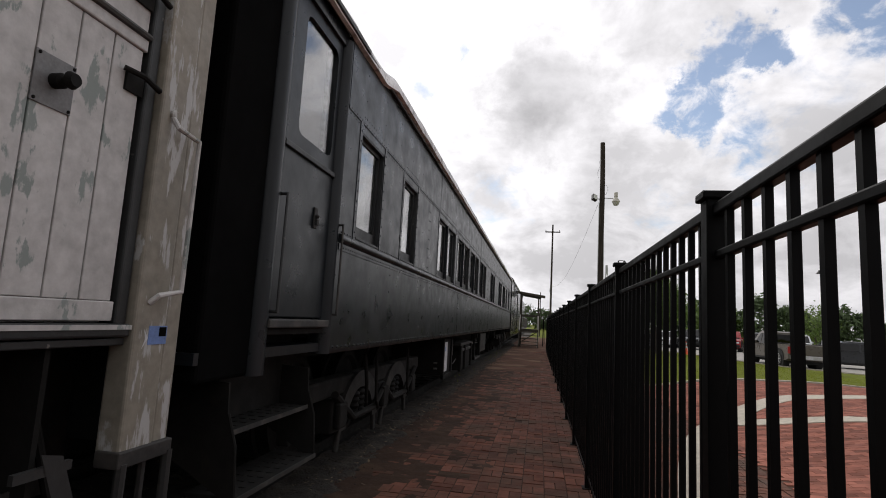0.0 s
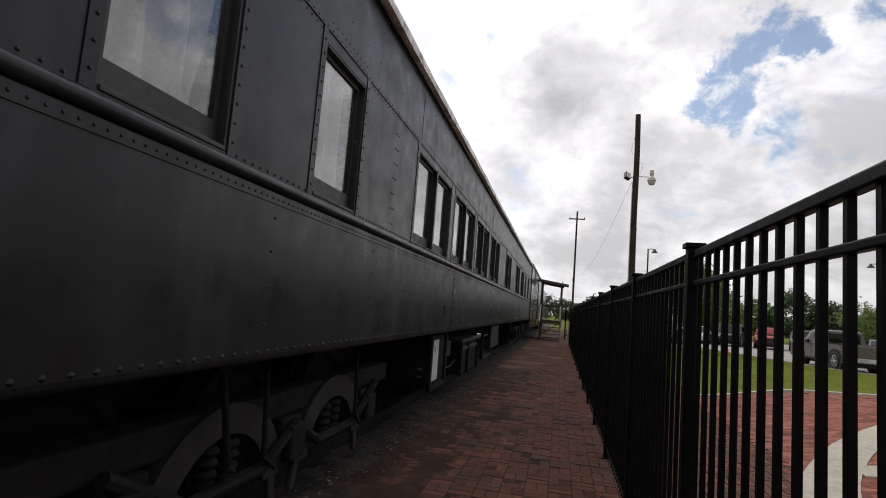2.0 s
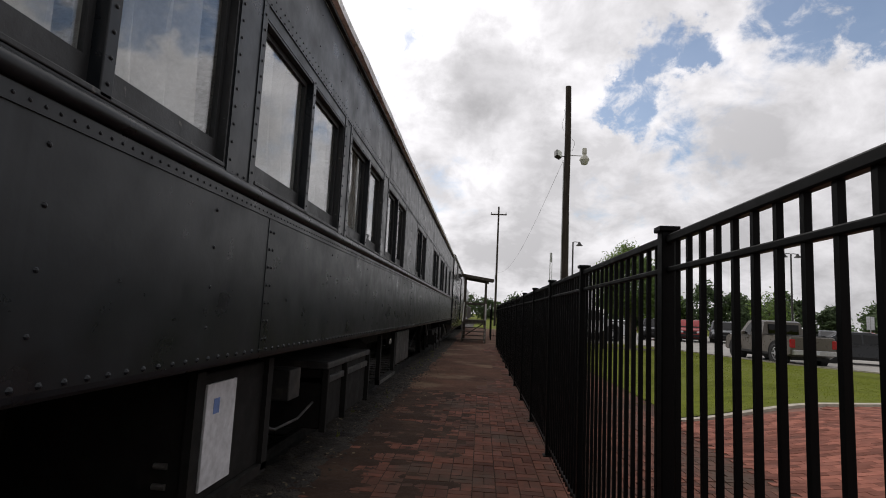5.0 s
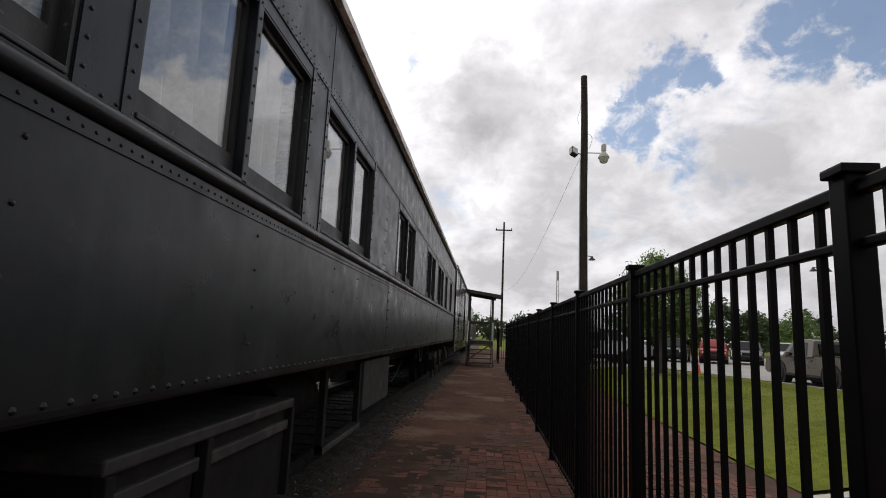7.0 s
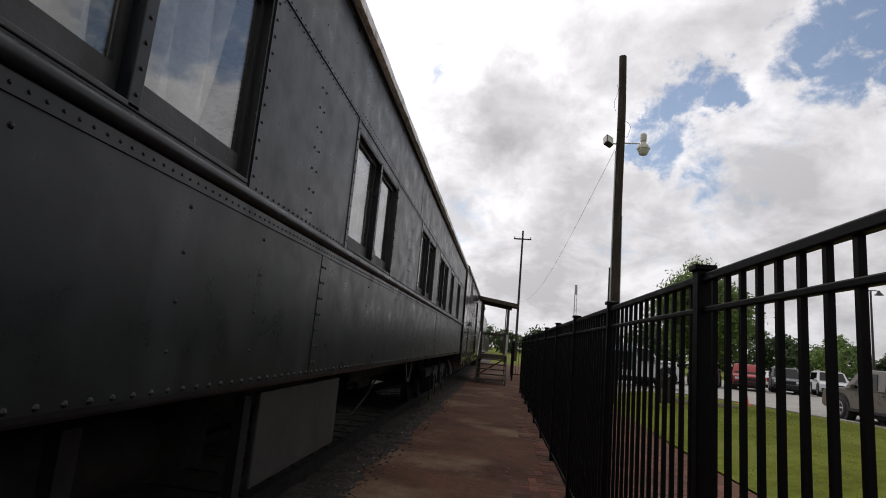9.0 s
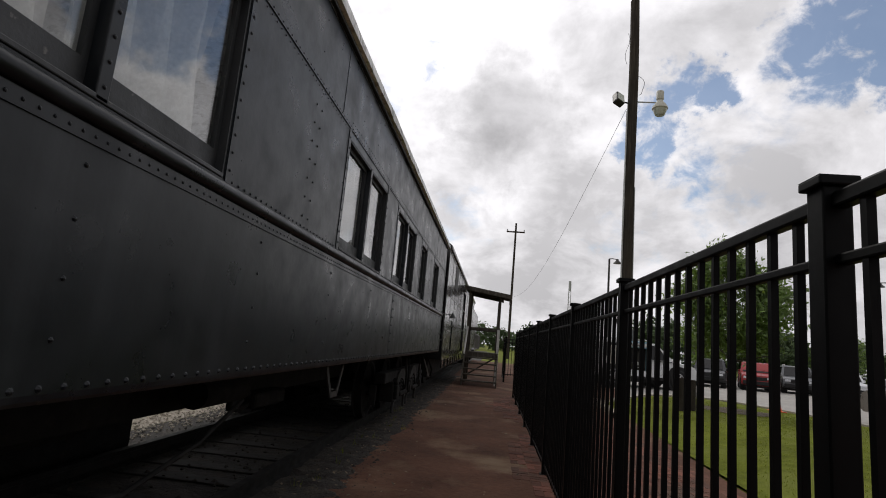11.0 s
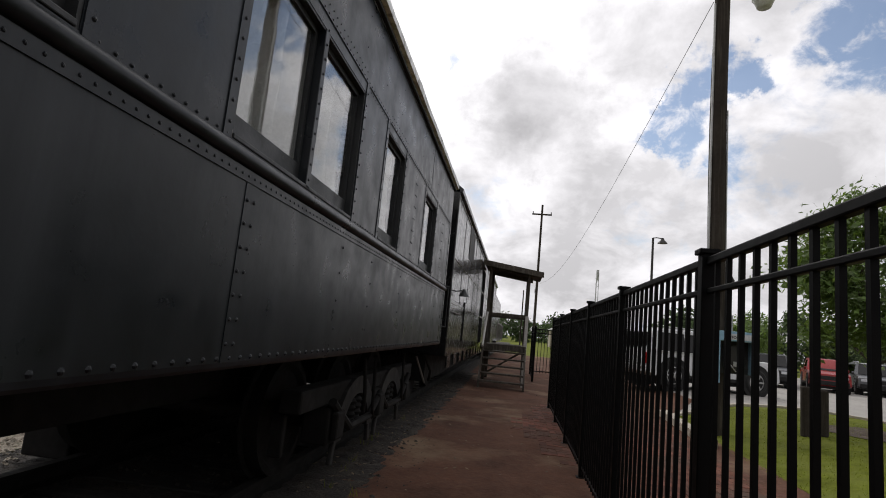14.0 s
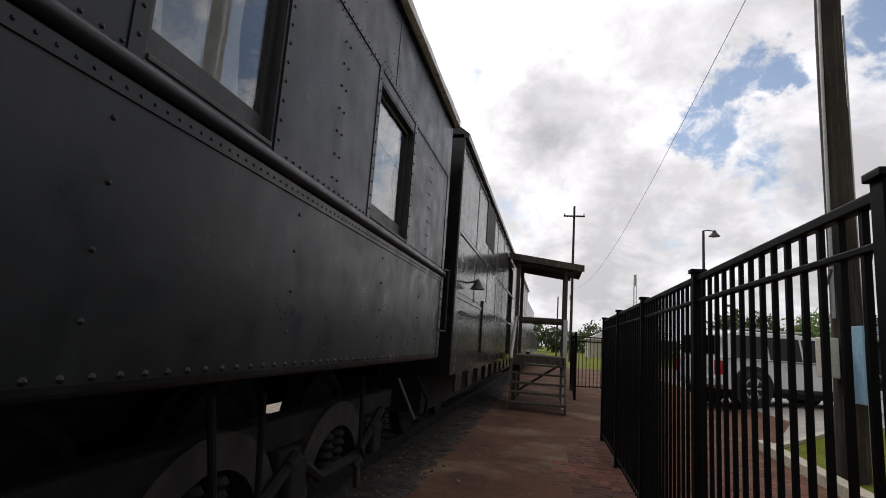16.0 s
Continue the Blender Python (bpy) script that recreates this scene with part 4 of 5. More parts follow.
    part("brake_cylinder", Shape().rod((-2.5, 17.35, .95), (-2.5, 18.0, .95), .10, n=14).rod((-2.5, 18.0, .95), (-2.5, 18.15, .95), .03), IRON, c, "", True)
    part("hanging_pipe", Shape().pipe([(-2.0, 14.9, 1.0), (-2.02, 15.5, .78), (-2.0, 16.0, .72), (-2.02, 16.6, .82), (-2.0, 17.0, 1.0)], .012), IRON, c)
    gear = part("brake_gear", Shape().box(-2.78, -2.62, 18.62, 19.35, .69, .83, .03), IRON, c)
    part("brake_lever", Shape().pipe([(-2.7, 18.3, 1.0), (-2.7, 18.3, .74), (-2.7, 18.5, .71), (-2.7, 18.64, .74)], .03), IRON, gear)
    part("push_rod", Shape().pipe([(-2.7, 18.3, .86), (-2.7, 18.45, .90), (-2.7, 18.64, .82)], .025), IRON, gear)
    v = Shape()
    for a, b in (((U, 18.26, 1.15), (U, 18.45, .90)), ((U, 18.76, 1.15), (U, 18.62, .90)), ((U, 18.43, .905), (U, 18.64, .905))):
        a, b = Vector(a), Vector(b)
        dd = (b - a).normalized()
        q = Vector((0, -dd.z, dd.y)) * .022
        v.add([a - q + Vector((h, 0, 0)) for h in (0, .012)] + [a + q + Vector((h, 0, 0)) for h in (0, .012)] + [b - q + Vector((h, 0, 0)) for h in (0, .012)] + [b + q + Vector((h, 0, 0)) for h in (0, .012)],
              [(0, 1, 3, 2), (4, 6, 7, 5), (0, 4, 5, 1), (2, 3, 7, 6), (0, 2, 6, 4), (1, 5, 7, 3)])
    part("v_bracket", v, DULL, c)

    # Unseen boxes and frames added to stop light from the far side.
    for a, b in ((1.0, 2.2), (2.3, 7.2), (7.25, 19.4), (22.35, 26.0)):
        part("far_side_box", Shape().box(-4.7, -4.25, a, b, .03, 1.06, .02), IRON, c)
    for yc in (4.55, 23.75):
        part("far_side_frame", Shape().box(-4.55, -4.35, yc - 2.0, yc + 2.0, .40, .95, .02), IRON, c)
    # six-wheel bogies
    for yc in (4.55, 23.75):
        b = part("bogie", Shape().box(-2.22, -2.06, yc - 2.0, yc + 2.0, .74, .90, .02), IRON, c, "dark six-wheel bogie")
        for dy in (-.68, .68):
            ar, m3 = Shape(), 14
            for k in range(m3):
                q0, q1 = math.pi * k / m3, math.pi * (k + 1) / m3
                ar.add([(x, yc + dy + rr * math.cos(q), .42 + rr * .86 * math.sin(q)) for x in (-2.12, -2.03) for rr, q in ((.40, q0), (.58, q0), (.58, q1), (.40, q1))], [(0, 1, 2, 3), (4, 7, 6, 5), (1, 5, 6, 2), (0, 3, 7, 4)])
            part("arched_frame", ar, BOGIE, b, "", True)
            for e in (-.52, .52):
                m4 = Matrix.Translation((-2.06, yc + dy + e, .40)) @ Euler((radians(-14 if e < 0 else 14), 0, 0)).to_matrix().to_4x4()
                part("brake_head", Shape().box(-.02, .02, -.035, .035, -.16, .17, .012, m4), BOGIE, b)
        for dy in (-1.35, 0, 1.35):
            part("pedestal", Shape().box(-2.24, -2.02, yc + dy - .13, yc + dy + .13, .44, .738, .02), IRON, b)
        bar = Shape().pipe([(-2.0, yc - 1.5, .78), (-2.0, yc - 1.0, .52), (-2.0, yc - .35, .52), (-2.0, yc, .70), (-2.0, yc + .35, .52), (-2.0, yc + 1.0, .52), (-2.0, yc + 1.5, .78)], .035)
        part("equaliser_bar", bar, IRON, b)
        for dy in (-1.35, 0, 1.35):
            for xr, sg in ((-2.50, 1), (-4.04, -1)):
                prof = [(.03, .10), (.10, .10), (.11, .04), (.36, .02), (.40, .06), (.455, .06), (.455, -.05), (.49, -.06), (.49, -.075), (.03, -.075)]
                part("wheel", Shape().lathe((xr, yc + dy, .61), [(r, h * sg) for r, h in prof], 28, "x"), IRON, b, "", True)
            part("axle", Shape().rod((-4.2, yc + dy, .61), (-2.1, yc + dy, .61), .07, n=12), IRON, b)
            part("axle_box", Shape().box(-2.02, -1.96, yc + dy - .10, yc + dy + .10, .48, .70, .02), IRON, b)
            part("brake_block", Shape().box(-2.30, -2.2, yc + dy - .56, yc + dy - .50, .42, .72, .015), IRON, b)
        for dy in (-.68, .68):
            for k in (-.09, .09):
                sp = Shape().lathe((-2.08, yc + dy + k, .50), [(.062 if i % 2 else .044, .028 * i) for i in range(9)], 10)
                part("spring", sp, IRON, b, "", True)
            part("brake_hanger", Shape().pipe([(-1.96, yc + dy + .2, 1.08), (-1.95, yc + dy + .24, .60), (-1.98, yc + dy + .42, .50)], .016), IRON, b)
        part("safety_chain", Shape().pipe([(-1.95, yc - .9, 1.1), (-1.93, yc - .86, .84), (-1.94, yc - .80, .64), (-1.97, yc - .7, .60)], .018), IRON, b)


build_carriage()


# ---- the silver carriage behind ----
def build_silver():
    c = thing("silver_carriage", "old carriage end with peeling silver-white boarded door", "train carriage", at=(0, .05, 0))
    part("corner_post", Shape().box(W - .10, W, .27, .44, .92, 3.9, .01).box(W - .10, W - .008, .445, .53, .93, 3.9, .008), TAN, c, "tan corner post with flaking paint")
    part("end_plate", Shape().box(-2.9, W - .10, .47, .53, .92, 3.9), PAINT_DARK, c)
    part("post_foot", Shape().box(W - .09, W + .012, .26, .54, .885, .945, .006), DULL, c)
    part("stirrup", Shape().pipe([(W, .29, .90), (W, .28, .35), (W, .53, .35), (W, .53, .90)], .02), DULL, c)
    part("hanging_hook", Shape().pipe([(W - .02, .42, .9), (W - .02, .42, .68), (W - .02, .36, .66), (W - .02, .35, .72)], .014), DULL, c)
    door = part("boarded_door", Shape().box(W - .09, W - .062, -1.05, .205, 1.40, 3.4), TAN, c, "boarded door with peeling silver-white paint")
    first = None
    for i in range(9):
        y = .195 - .136 * (i + 1)
        if first is None:
            first = o = part("plank", Shape().box(W - .062, W - .045, .003, .133, 1.47, 2.395, .003), SILVER, door)
        else:
            o = first.copy()
            scene.collection.objects.link(o)
        o.matrix_basis = pose(0, y, 0)
    part("door_bottom_rail", Shape().box(W - .062, W - .040, -1.05, .205, 1.40, 1.468, .004), SILVER, door)
    part("door_top_rail", Shape().box(W - .062, W - .036, -1.05, .205, 2.397, 2.45, .006), SILVER, door)
    part("moulding", Shape().rod((W - .035, -1.05, 2.455), (W - .035, .205, 2.455), .014, n=8), DULL, door)
    part("upper_panel", Shape().box(W - .062, W - .046, -1.05, .205, 2.47, 3.4, .004), SILVER, door)
    part("porthole", Shape().lathe((W - .046, -.13, 2.62), [(.07, 0), (.105, 0), (.115, .02), (.09, .03), (.07, .012)], 24, "x"), PAINT_DARK, door, "", True)
    plate = part("lock_plate", Shape().box(W - .045, W - .040, -.215, -.075, 2.04, 2.20, .002), PLATE, door, "grey steel lock plate")
    part("lock_knob", Shape().lathe((W - .04, -.145, 2.125), [(.024, 0), (.024, .03), (.016, .04), (.016, .055), (.028, .06), (.02, .078)], 14, "x"), IRON, plate, "", True)
    for y, z in ((-.205, 2.05), (-.085, 2.05), (-.205, 2.19), (-.085, 2.19)):
        part("bolt", Shape().ball((W - .039, y, z), .006, 6), IRON, plate)
    for z in (2.26, 2.60):
        part("hinge", Shape().box(W - .046, W - .035, .12, .205, z - .04, z + .04, .003).pipe([(W - .03, .10, z + .03), (W + .005, .16, z + .02), (W + .005, .24, z)], .011), IRON, door)
    part("door_gap_seal", Shape().box(W - .10, W - .03, .212, .262, 1.36, 3.6, .008), PAINT_DARK, c)
    part("sill", Shape().box(W - .16, W - .012, -1.1, .265, 1.345, 1.392, .008).box(W - .16, W - .03, -1.1, .265, 1.315, 1.34, .004), PAINT_DARK, c)
    part("sill_edge", Shape().box(W - .012, W - .006, -1.1, .265, 1.372, 1.388), SILVER, c)
    part("grab_rail", Shape().pipe([(W, .33, 2.20), (W + .035, .33, 2.15), (W + .05, .44, 2.13), (W + .05, .435, 1.52), (W + .03, .34, 1.50), (W, .33, 1.47)], .011), SILVER, c, "bent pale grab rail", True)
    part("rail_boss", Shape().lathe((W, .335, 2.205), [(.02, 0), (.02, .01), (.012, .016)], 12, "x"), TAN, c)
    st = part("sticker", Shape().box(W, W + .0015, .345, .445, 1.315, 1.385), STICKER, c, "torn blue and white sticker")
    part("sticker_tail", Shape().add([(W + .001, .345, 1.34), (W + .001, .318, 1.375), (W + .001, .33, 1.338), (W + .001, .316, 1.30)], [(0, 1, 2), (0, 2, 3)]), WHITE, st)
    part("sticker_mark", Shape().box(W + .0015, W + .0025, .40, .44, 1.345, 1.38), NEAR_BLACK, st)
    part("body", Shape().box(-4.75, W - .10, -16, .46, 1.37, 3.9).box(W - .10, W - .02, -16, -1.12, 1.37, 3.9), SILVER, c)
    part("roof", Shape().sweep([(-1.7, 3.88), (-1.72, 3.95), (-2.3, 4.15), (-3.27, 4.25), (-4.2, 4.15), (-4.8, 3.95), (-4.8, 3.88)], -16, .55), ROOF, c)
    sp = part("step_side", Shape().box(-2.3, W - .06, -.02, .0, .5, 1.31), IRON, c)
    part("step_side", Shape().box(-2.3, W - .04, -.95, -.93, .5, 1.31), IRON, c)
    for x, z in ((W - .12, .88), (W - .03, .60)):
        part("step_tread", Shape().box(x - .25, x, -.93, -.02, z - .03, z, .006), IRON, sp)
        part("step_edge", Shape().box(x, x + .008, -.93, -.02, z - .025, z + .005), DULL, sp)
    part("maker_plate", Shape().box(W - .31, W - .30, -.55, -.18, .66, .80), CREAM, c, "cream painted plate on the steps")
    part("step_stringer", Shape().add([(W - .02, -.02, 1.0), (W - .02, .06, .98), (W - .02, .28, .45), (W - .02, .20, .45)], [(0, 1, 2, 3)]).box(W - .04, W - .022, -.1, .1, .93, .96), DULL, c)
    part("air_hose", Shape().pipe([(W - .2, .1, 1.1), (W - .15, .16, .8), (W - .12, .18, .55), (W - .15, .15, .42)], .016), IRON, c)
    part("underframe", Shape().box(-4.5, -2.1, -16, .4, .75, 1.36), IRON, c)
    b = part("bogie", Shape().box(-2.2, -2.05, -4.5, -1.2, .6, .85, .02), IRON, c)
    for y in (-1.8, -3.8):
        part("wheel", Shape().lathe((-2.5, y, .61), [(.03, .1), (.1, .1), (.11, .04), (.4, .05), (.455, .05), (.455, -.05), (.49, -.07), (.03, -.07)], 24, "x"), IRON, b, "", True)


build_silver()


# ---- cars farther along the track ----
def build_boxcar():
    c = thing("baggage_car", "scuffed black and grey baggage car with riveted sides", "train carriage")
    y0, y1 = 26.86, 45.5
    part("side", Shape().box(W - .05, W, y0, y1, 1.85, 3.72), BOXCAR, c)
    # Black paint, carried higher so its colour takes in a dark reflection.
    part("lower_side", Shape().box(W - .05, W + .003, y0, y1, .98, 1.85), BOXCAR_DARK, c)
    part("shell", Shape().box(-4.78, W - .05, y0 + .02, y1, .98, 3.72), BOXCAR_DARK, c)
    part("end_face", Shape().box(-4.75, W + .02, y0 - .06, y0, .98, 3.76, .015), BOXCAR_DARK, c)
    arch = [(-1.69, 3.70), (-1.68, 3.75), (-1.80, 3.84), (-2.2, 4.02), (-2.8, 4.14), (-3.27, 4.16)]
    part("roof", Shape().sweep(arch + [(-6.54 - x, z) for x, z in arch[-2::-1]], y0 - .06, y1), BOXCAR_DARK, c, "", True)
    for i, y in enumerate(np.arange(y0 + .05, y1, 1.45)):
        part("seam_strip", Shape().box(W, W + .006, float(y), float(y) + .07, 1.90, 3.70), BOXCAR, c)
    for z in (1.87, 2.62, 3.66):
        part("rub_rail", Shape().box(W, W + .014, y0, y1, z - .02, z + .02, .004), BOXCAR_DARK if z < 2 else BOXCAR, c)
    s = Shape()
    for y in np.arange(y0 + .085, y1, 1.45):
        for z in np.arange(1.94, 3.65, .09):
            dome(s, float(y), float(z), .010, W + .006)
    for z in (1.92, 2.66):
        for y in np.arange(y0 + .1, y1, .1):
            dome(s, float(y), z, .008, W + .002)
    tagged(part("rivets", s, BOXCAR, c), "", "", "", "stuff")
    part("patch_panel", Shape().box(W, W + .01, 29.4, 30.6, 2.95, 3.64, .003), DULL, c, "lighter bare patch panel")
    part("marker_lamp", Shape().pipe([(W, 27.7, 2.10), (W + .10, 27.7, 2.12)], .012).lathe((W + .14, 27.7, 2.02), [(.10, 0), (.05, .07), (.03, .12), (.02, .13)], 12), PAINT_DARK, c, "", True)
    part("side_hatch", Shape().box(W, W + .03, 29.3, 30.0, 1.2, 2.0, .01), BOXCAR_DARK, c)
    part("hand_rail", Shape().pipe([(W, 27.4, 1.72), (W + .05, 27.4, 1.70), (W + .05, 28.3, 1.70), (W, 28.3, 1.72)], .012), STEEL, c)
    for y in np.arange(y0 + .5, y1, 1.0):
        part("skirt_flap", Shape().box(W - .04, W - .01, float(y), float(y) + .45, .76, .98, .01), BOXCAR_DARK, c)
    # Flat near-black sheet stands for the shade band beside the platform.
    part("doorway", Shape().box(W + .002, W + .012, 34.3, 35.6, 1.1, 3.3), NEAR_BLACK, c)
    part("underframe", Shape().box(-4.5, -2.05, y0, y1, .55, .98), IRON, c)
    part("coupler", Shape().box(-3.45, -3.1, 26.1, 26.9, .75, 1.0, .03), IRON, c)
    for y in (27.9, 29.9):
        part("wheel", Shape().lathe((-2.5, y, .61), [(.03, .1), (.1, .1), (.11, .04), (.4, .05), (.455, .05), (.455, -.05), (.49, -.07), (.03, -.07)], 24, "x"), IRON, c, "", True)
    part("brake_hose", Shape().pipe([(-1.98, 26.3, 1.0), (-1.9, 26.5, .75), (-1.95, 26.7, .6)], .02), IRON, c)
    part("end_ladder_rod", Shape().pipe([(-2.0, 25.7, 1.0), (-1.9, 26.0, .62)], .014), STEEL, c)
    c = thing("rear_locomotive", "dark locomotive standing far along the track", "locomotive")
    part("body", Shape().box(-4.5, -1.9, 47, 60, 1.0, 3.7, .1).box(-4.4, -2.0, 47.5, 50.5, 3.7, 4.3, .1), BOXCAR_DARK, c)
    part("running_board", Shape().box(-4.7, -1.6, 46.6, 60, .95, 1.05, .01), BOXCAR_DARK, c)
    for y in np.arange(47, 60, 1.6):
        part("rail_post", Shape().rod((-1.62, float(y), 1.05), (-1.62, float(y), 2.0), .02, n=6), STEEL, c)
    part("hand_rail", Shape().rod((-1.62, 47, 2.0), (-1.62, 59.8, 2.0), .02, n=6), STEEL, c)
    for y in (48, 55):
        part("bogie", Shape().box(-4.3, -2.1, y, y + 4, .15, .95, .05), IRON, c)


build_boxcar()


# ---- boarding platform ----
def build_platform():
    p = thing("boarding_platform", "weathered timber boarding platform with steps and a sloping roof", "platform")
    for i in range(9):
        part("deck_board", Shape().box(-1.60, -.33, 33.55 + .28 * i, 33.55 + .28 * i + .265, 1.08, 1.12, .004), TIMBER, p)
    part("deck_beam", Shape().box(-1.60, -.33, 33.50, 33.545, .96, 1.13, .006), TIMBER, p)
    part("deck_beam", Shape().box(-1.60, -.33, 36.05, 36.1, .93, 1.08, .006), TIMBER, p)
    for x, y, top in ((-1.50, 34.15, 3.34), (-.36, 34.15, 3.18), (-1.50, 35.95, 3.34), (-.36, 35.95, 3.18)):
        part("roof_post", Shape().box(x - .045, x + .045, y - .045, y + .045, 0, top, .006), TIMBER, p)
    part("newel_post", Shape().box(-.40, -.31, 33.52, 33.60, 0.0, 1.98, .006), TIMBER_WHITE, p, "white-painted stair post")
    roof = Shape()
    roof.add([(x, y, 3.50 - .14 * (x + 1.72) + dz) for dz in (0, .05) for x, y in ((-1.72, 33.95), (.04, 33.95), (.04, 36.3), (-1.72, 36.3))],
             [(0, 1, 2, 3), (4, 7, 6, 5), (0, 4, 5, 1), (1, 5, 6, 2), (2, 6, 7, 3), (3, 7, 4, 0)])
    part("roof_sheet", roof, TIMBER, p)
    fas = Shape()
    fas.add([(x, y, 3.50 - .14 * (x + 1.72) + dz) for y in (33.91, 33.948) for x in (-1.72, .05) for dz in (-.10, .055)], [(0, 1, 3, 2), (4, 6, 7, 5), (0, 4, 5, 1), (2, 3, 7, 6), (0, 2, 6, 4), (1, 5, 7, 3)])
    part("fascia", fas, TIMBER, p)
    for y in (34.15, 35.95):
        part("roof_beam", Shape().add([(x, yy, 3.50 - .14 * (x + 1.72) - d) for yy in (y - .04, y + .04) for x in (-1.6, -.2) for d in (.004, .13)], [(0, 1, 3, 2), (4, 6, 7, 5), (0, 4, 5, 1), (2, 3, 7, 6), (0, 2, 6, 4), (1, 5, 7, 3)]), TIMBER, p)
    for y in (34.15, 35.95):
        part("guard_rail", Shape().box(-1.455, -.405, y - .02, y + .02, 1.94, 2.03, .004), TIMBER, p)
    part("guard_rail", Shape().box(-.38, -.34, 34.2, 35.9, 1.94, 2.03, .004), TIMBER, p)
    part("hand_rail", Shape().rod((-1.52, 33.1, 1.05), (-1.50, 34.1, 2.02), .03, n=6), TIMBER_WHITE, p)
    for i in range(5):
        y, z = 32.55 + .20 * i, .19 + .19 * i
        part("stair_tread", Shape().box(-1.50, -.36, y, y + .27, z - .04, z, .005), TIMBER, p)
    for x in (-1.54, -.36):
        part("stringer", Shape().add([(x + dx, y, z) for dx in (0, .04) for y, z in ((32.5, 0), (32.5, .2), (33.5, 1.12), (33.5, .86), (32.75, 0))],
                                     [(0, 1, 2, 3, 4), (5, 9, 8, 7, 6)] + [(i, (i + 1) % 5, 5 + (i + 1) % 5, 5 + i) for i in range(5)]), TIMBER, p)
    part("brace", Shape().rod((-1.4, 34.0, .3), (-.45, 34.0, .95), .035, n=4), TIMBER, p)


build_platform()


# ---- poles and lamps ----
PX, PY = 2.88, 28.45


def build_pole():
    z0 = rise(PX, PY)
    p = thing("utility_pole", "dark weathered timber utility pole with two lamps", "utility pole")
    s = Shape()
    n, rings = 14, 12
    rnd = random.Random(5)
    vs = [(PX + (.175 - .05 * i / rings) * math.cos(j * 6.283 / n) + .02 * math.sin(i * .8), PY + (.175 - .05 * i / rings) * math.sin(j * 6.283 / n), z0 - .1 + (11.65 - z0 + .1) * i / rings) for i in range(rings + 1) for j in range(n)]
    s.add(vs, [(i * n + j, i * n + (j + 1) % n, (i + 1) * n + (j + 1) % n, (i + 1) * n + j) for i in range(rings) for j in range(n)] + [tuple(range(rings * n, rings * n + n))])
    part("shaft", s, POLE, p, "", True)
    part("conduit", Shape().pipe([(PX - .17, PY - .10, z0 + 1.9), (PX - .165, PY - .09, 5.0), (PX - .15, PY - .08, 8.2)], .022), GALV, p, "thin grey conduit")
    part("weather_strip", Shape().pipe([(PX + .15, PY - .10, z0 + .2), (PX + .12, PY - .09, 6.0)], .012), GALV, p)
    part("flood_bracket", Shape().rod((PX - .1, PY - .1, 8.42), (PX - .32, PY - .16, 8.44), .022), DARK_METAL, p)
    m = Matrix.Translation((PX - .42, PY - .2, 8.48)) @ Euler((radians(-25), radians(18), radians(28))).to_matrix().to_4x4()
    fl = part("flood_lamp", Shape().box(-.14, .14, -.10, .10, -.19, .19, .03, m), DARK_METAL, p, "square dark floodlight")
    part("flood_glass", Shape().box(-.115, .115, -.108, -.101, -.16, .16, .002, m), LENS, fl)
    part("lamp_arm", Shape().rod((PX + .12, PY - .05, 8.50), (PX + .62, PY - .12, 8.47), .02), GALV, p)
    c = (PX + .72, PY - .14, 8.18)
    lamp = part("yard_lamp", Shape().lathe(c, [(.09, .62), (.10, .60), (.10, .38), (.085, .36), (.085, .32), (.10, .30), (.20, .16), (.215, .10), (.20, .08)][::-1], 18), LAMP_BODY, p, "pale dusk-to-dawn yard lamp", True)
    part("lamp_refractor", Shape().lathe(c, [(.10, -.10), (.13, -.08), (.195, .085)], 18), LENS, lamp, "", True)
    loop = [(PX + .14 + .14 * math.cos(a) * (1 + .2 * math.sin(3 * a)), PY - .12, 8.95 + .28 * math.sin(a)) for a in np.linspace(-1.5, 4.2, 16)]
    part("loose_wire", Shape().pipe(loop, .007, 5), DARK_METAL, p)
    part("loose_wire", Shape().pipe([(PX - .2 - .06 * math.sin(k), PY - .1, 9.6 + .16 * k) for k in range(7)], .006, 5), DARK_METAL, p)
    part("service_wire", Shape().pipe([(PX - .15 + (1.2 - PX) * k / 14, PY + (72 - PY) * k / 14, 8.3 + (6.6 - 8.3) * k / 14 - 1.6 * math.sin(math.pi * k / 14)) for k in range(15)], .0065, 5), DARK_METAL, p)
    part("meter_box", Shape().box(PX - .36, PX - .17, PY - .2, PY - .02, z0 + 1.18, z0 + 1.66, .015), LAMP_BODY, p, "cream metal meter box")
    part("meter_pipe", Shape().pipe([(PX - .27, PY - .1, z0 + 1.66), (PX - .27, PY - .1, z0 + 2.2), (PX - .18, PY - .12, z0 + 2.5)], .02), DARK_METAL, p)
    part("junction_box", Shape().box(PX + .16, PX + .26, PY - .15, PY - .03, z0 + 1.75, z0 + 2.1, .01), GALV, p)
    part("flap", Shape().add([(PX + .17, PY - .14, z0 + 2.9), (PX + .27, PY - .16, z0 + 2.72), (PX + .25, PY - .16, z0 + 2.6), (PX + .17, PY - .14, z0 + 2.8)], [(0, 1, 2, 3)]), DARK_METAL, p)
    # telephone on the pole
    k = thing("pay_telephone", "pale blue pay telephone shelter fixed to a pole", "telephone", at=(PX + .18, PY - .42, z0 + .58))
    k.scale = (.84, .84, .81)
    part("side_panel", Shape().box(-.36, -.335, -.22, .22, .42, 1.50, .008), BLUE, k, "pale blue side panel")
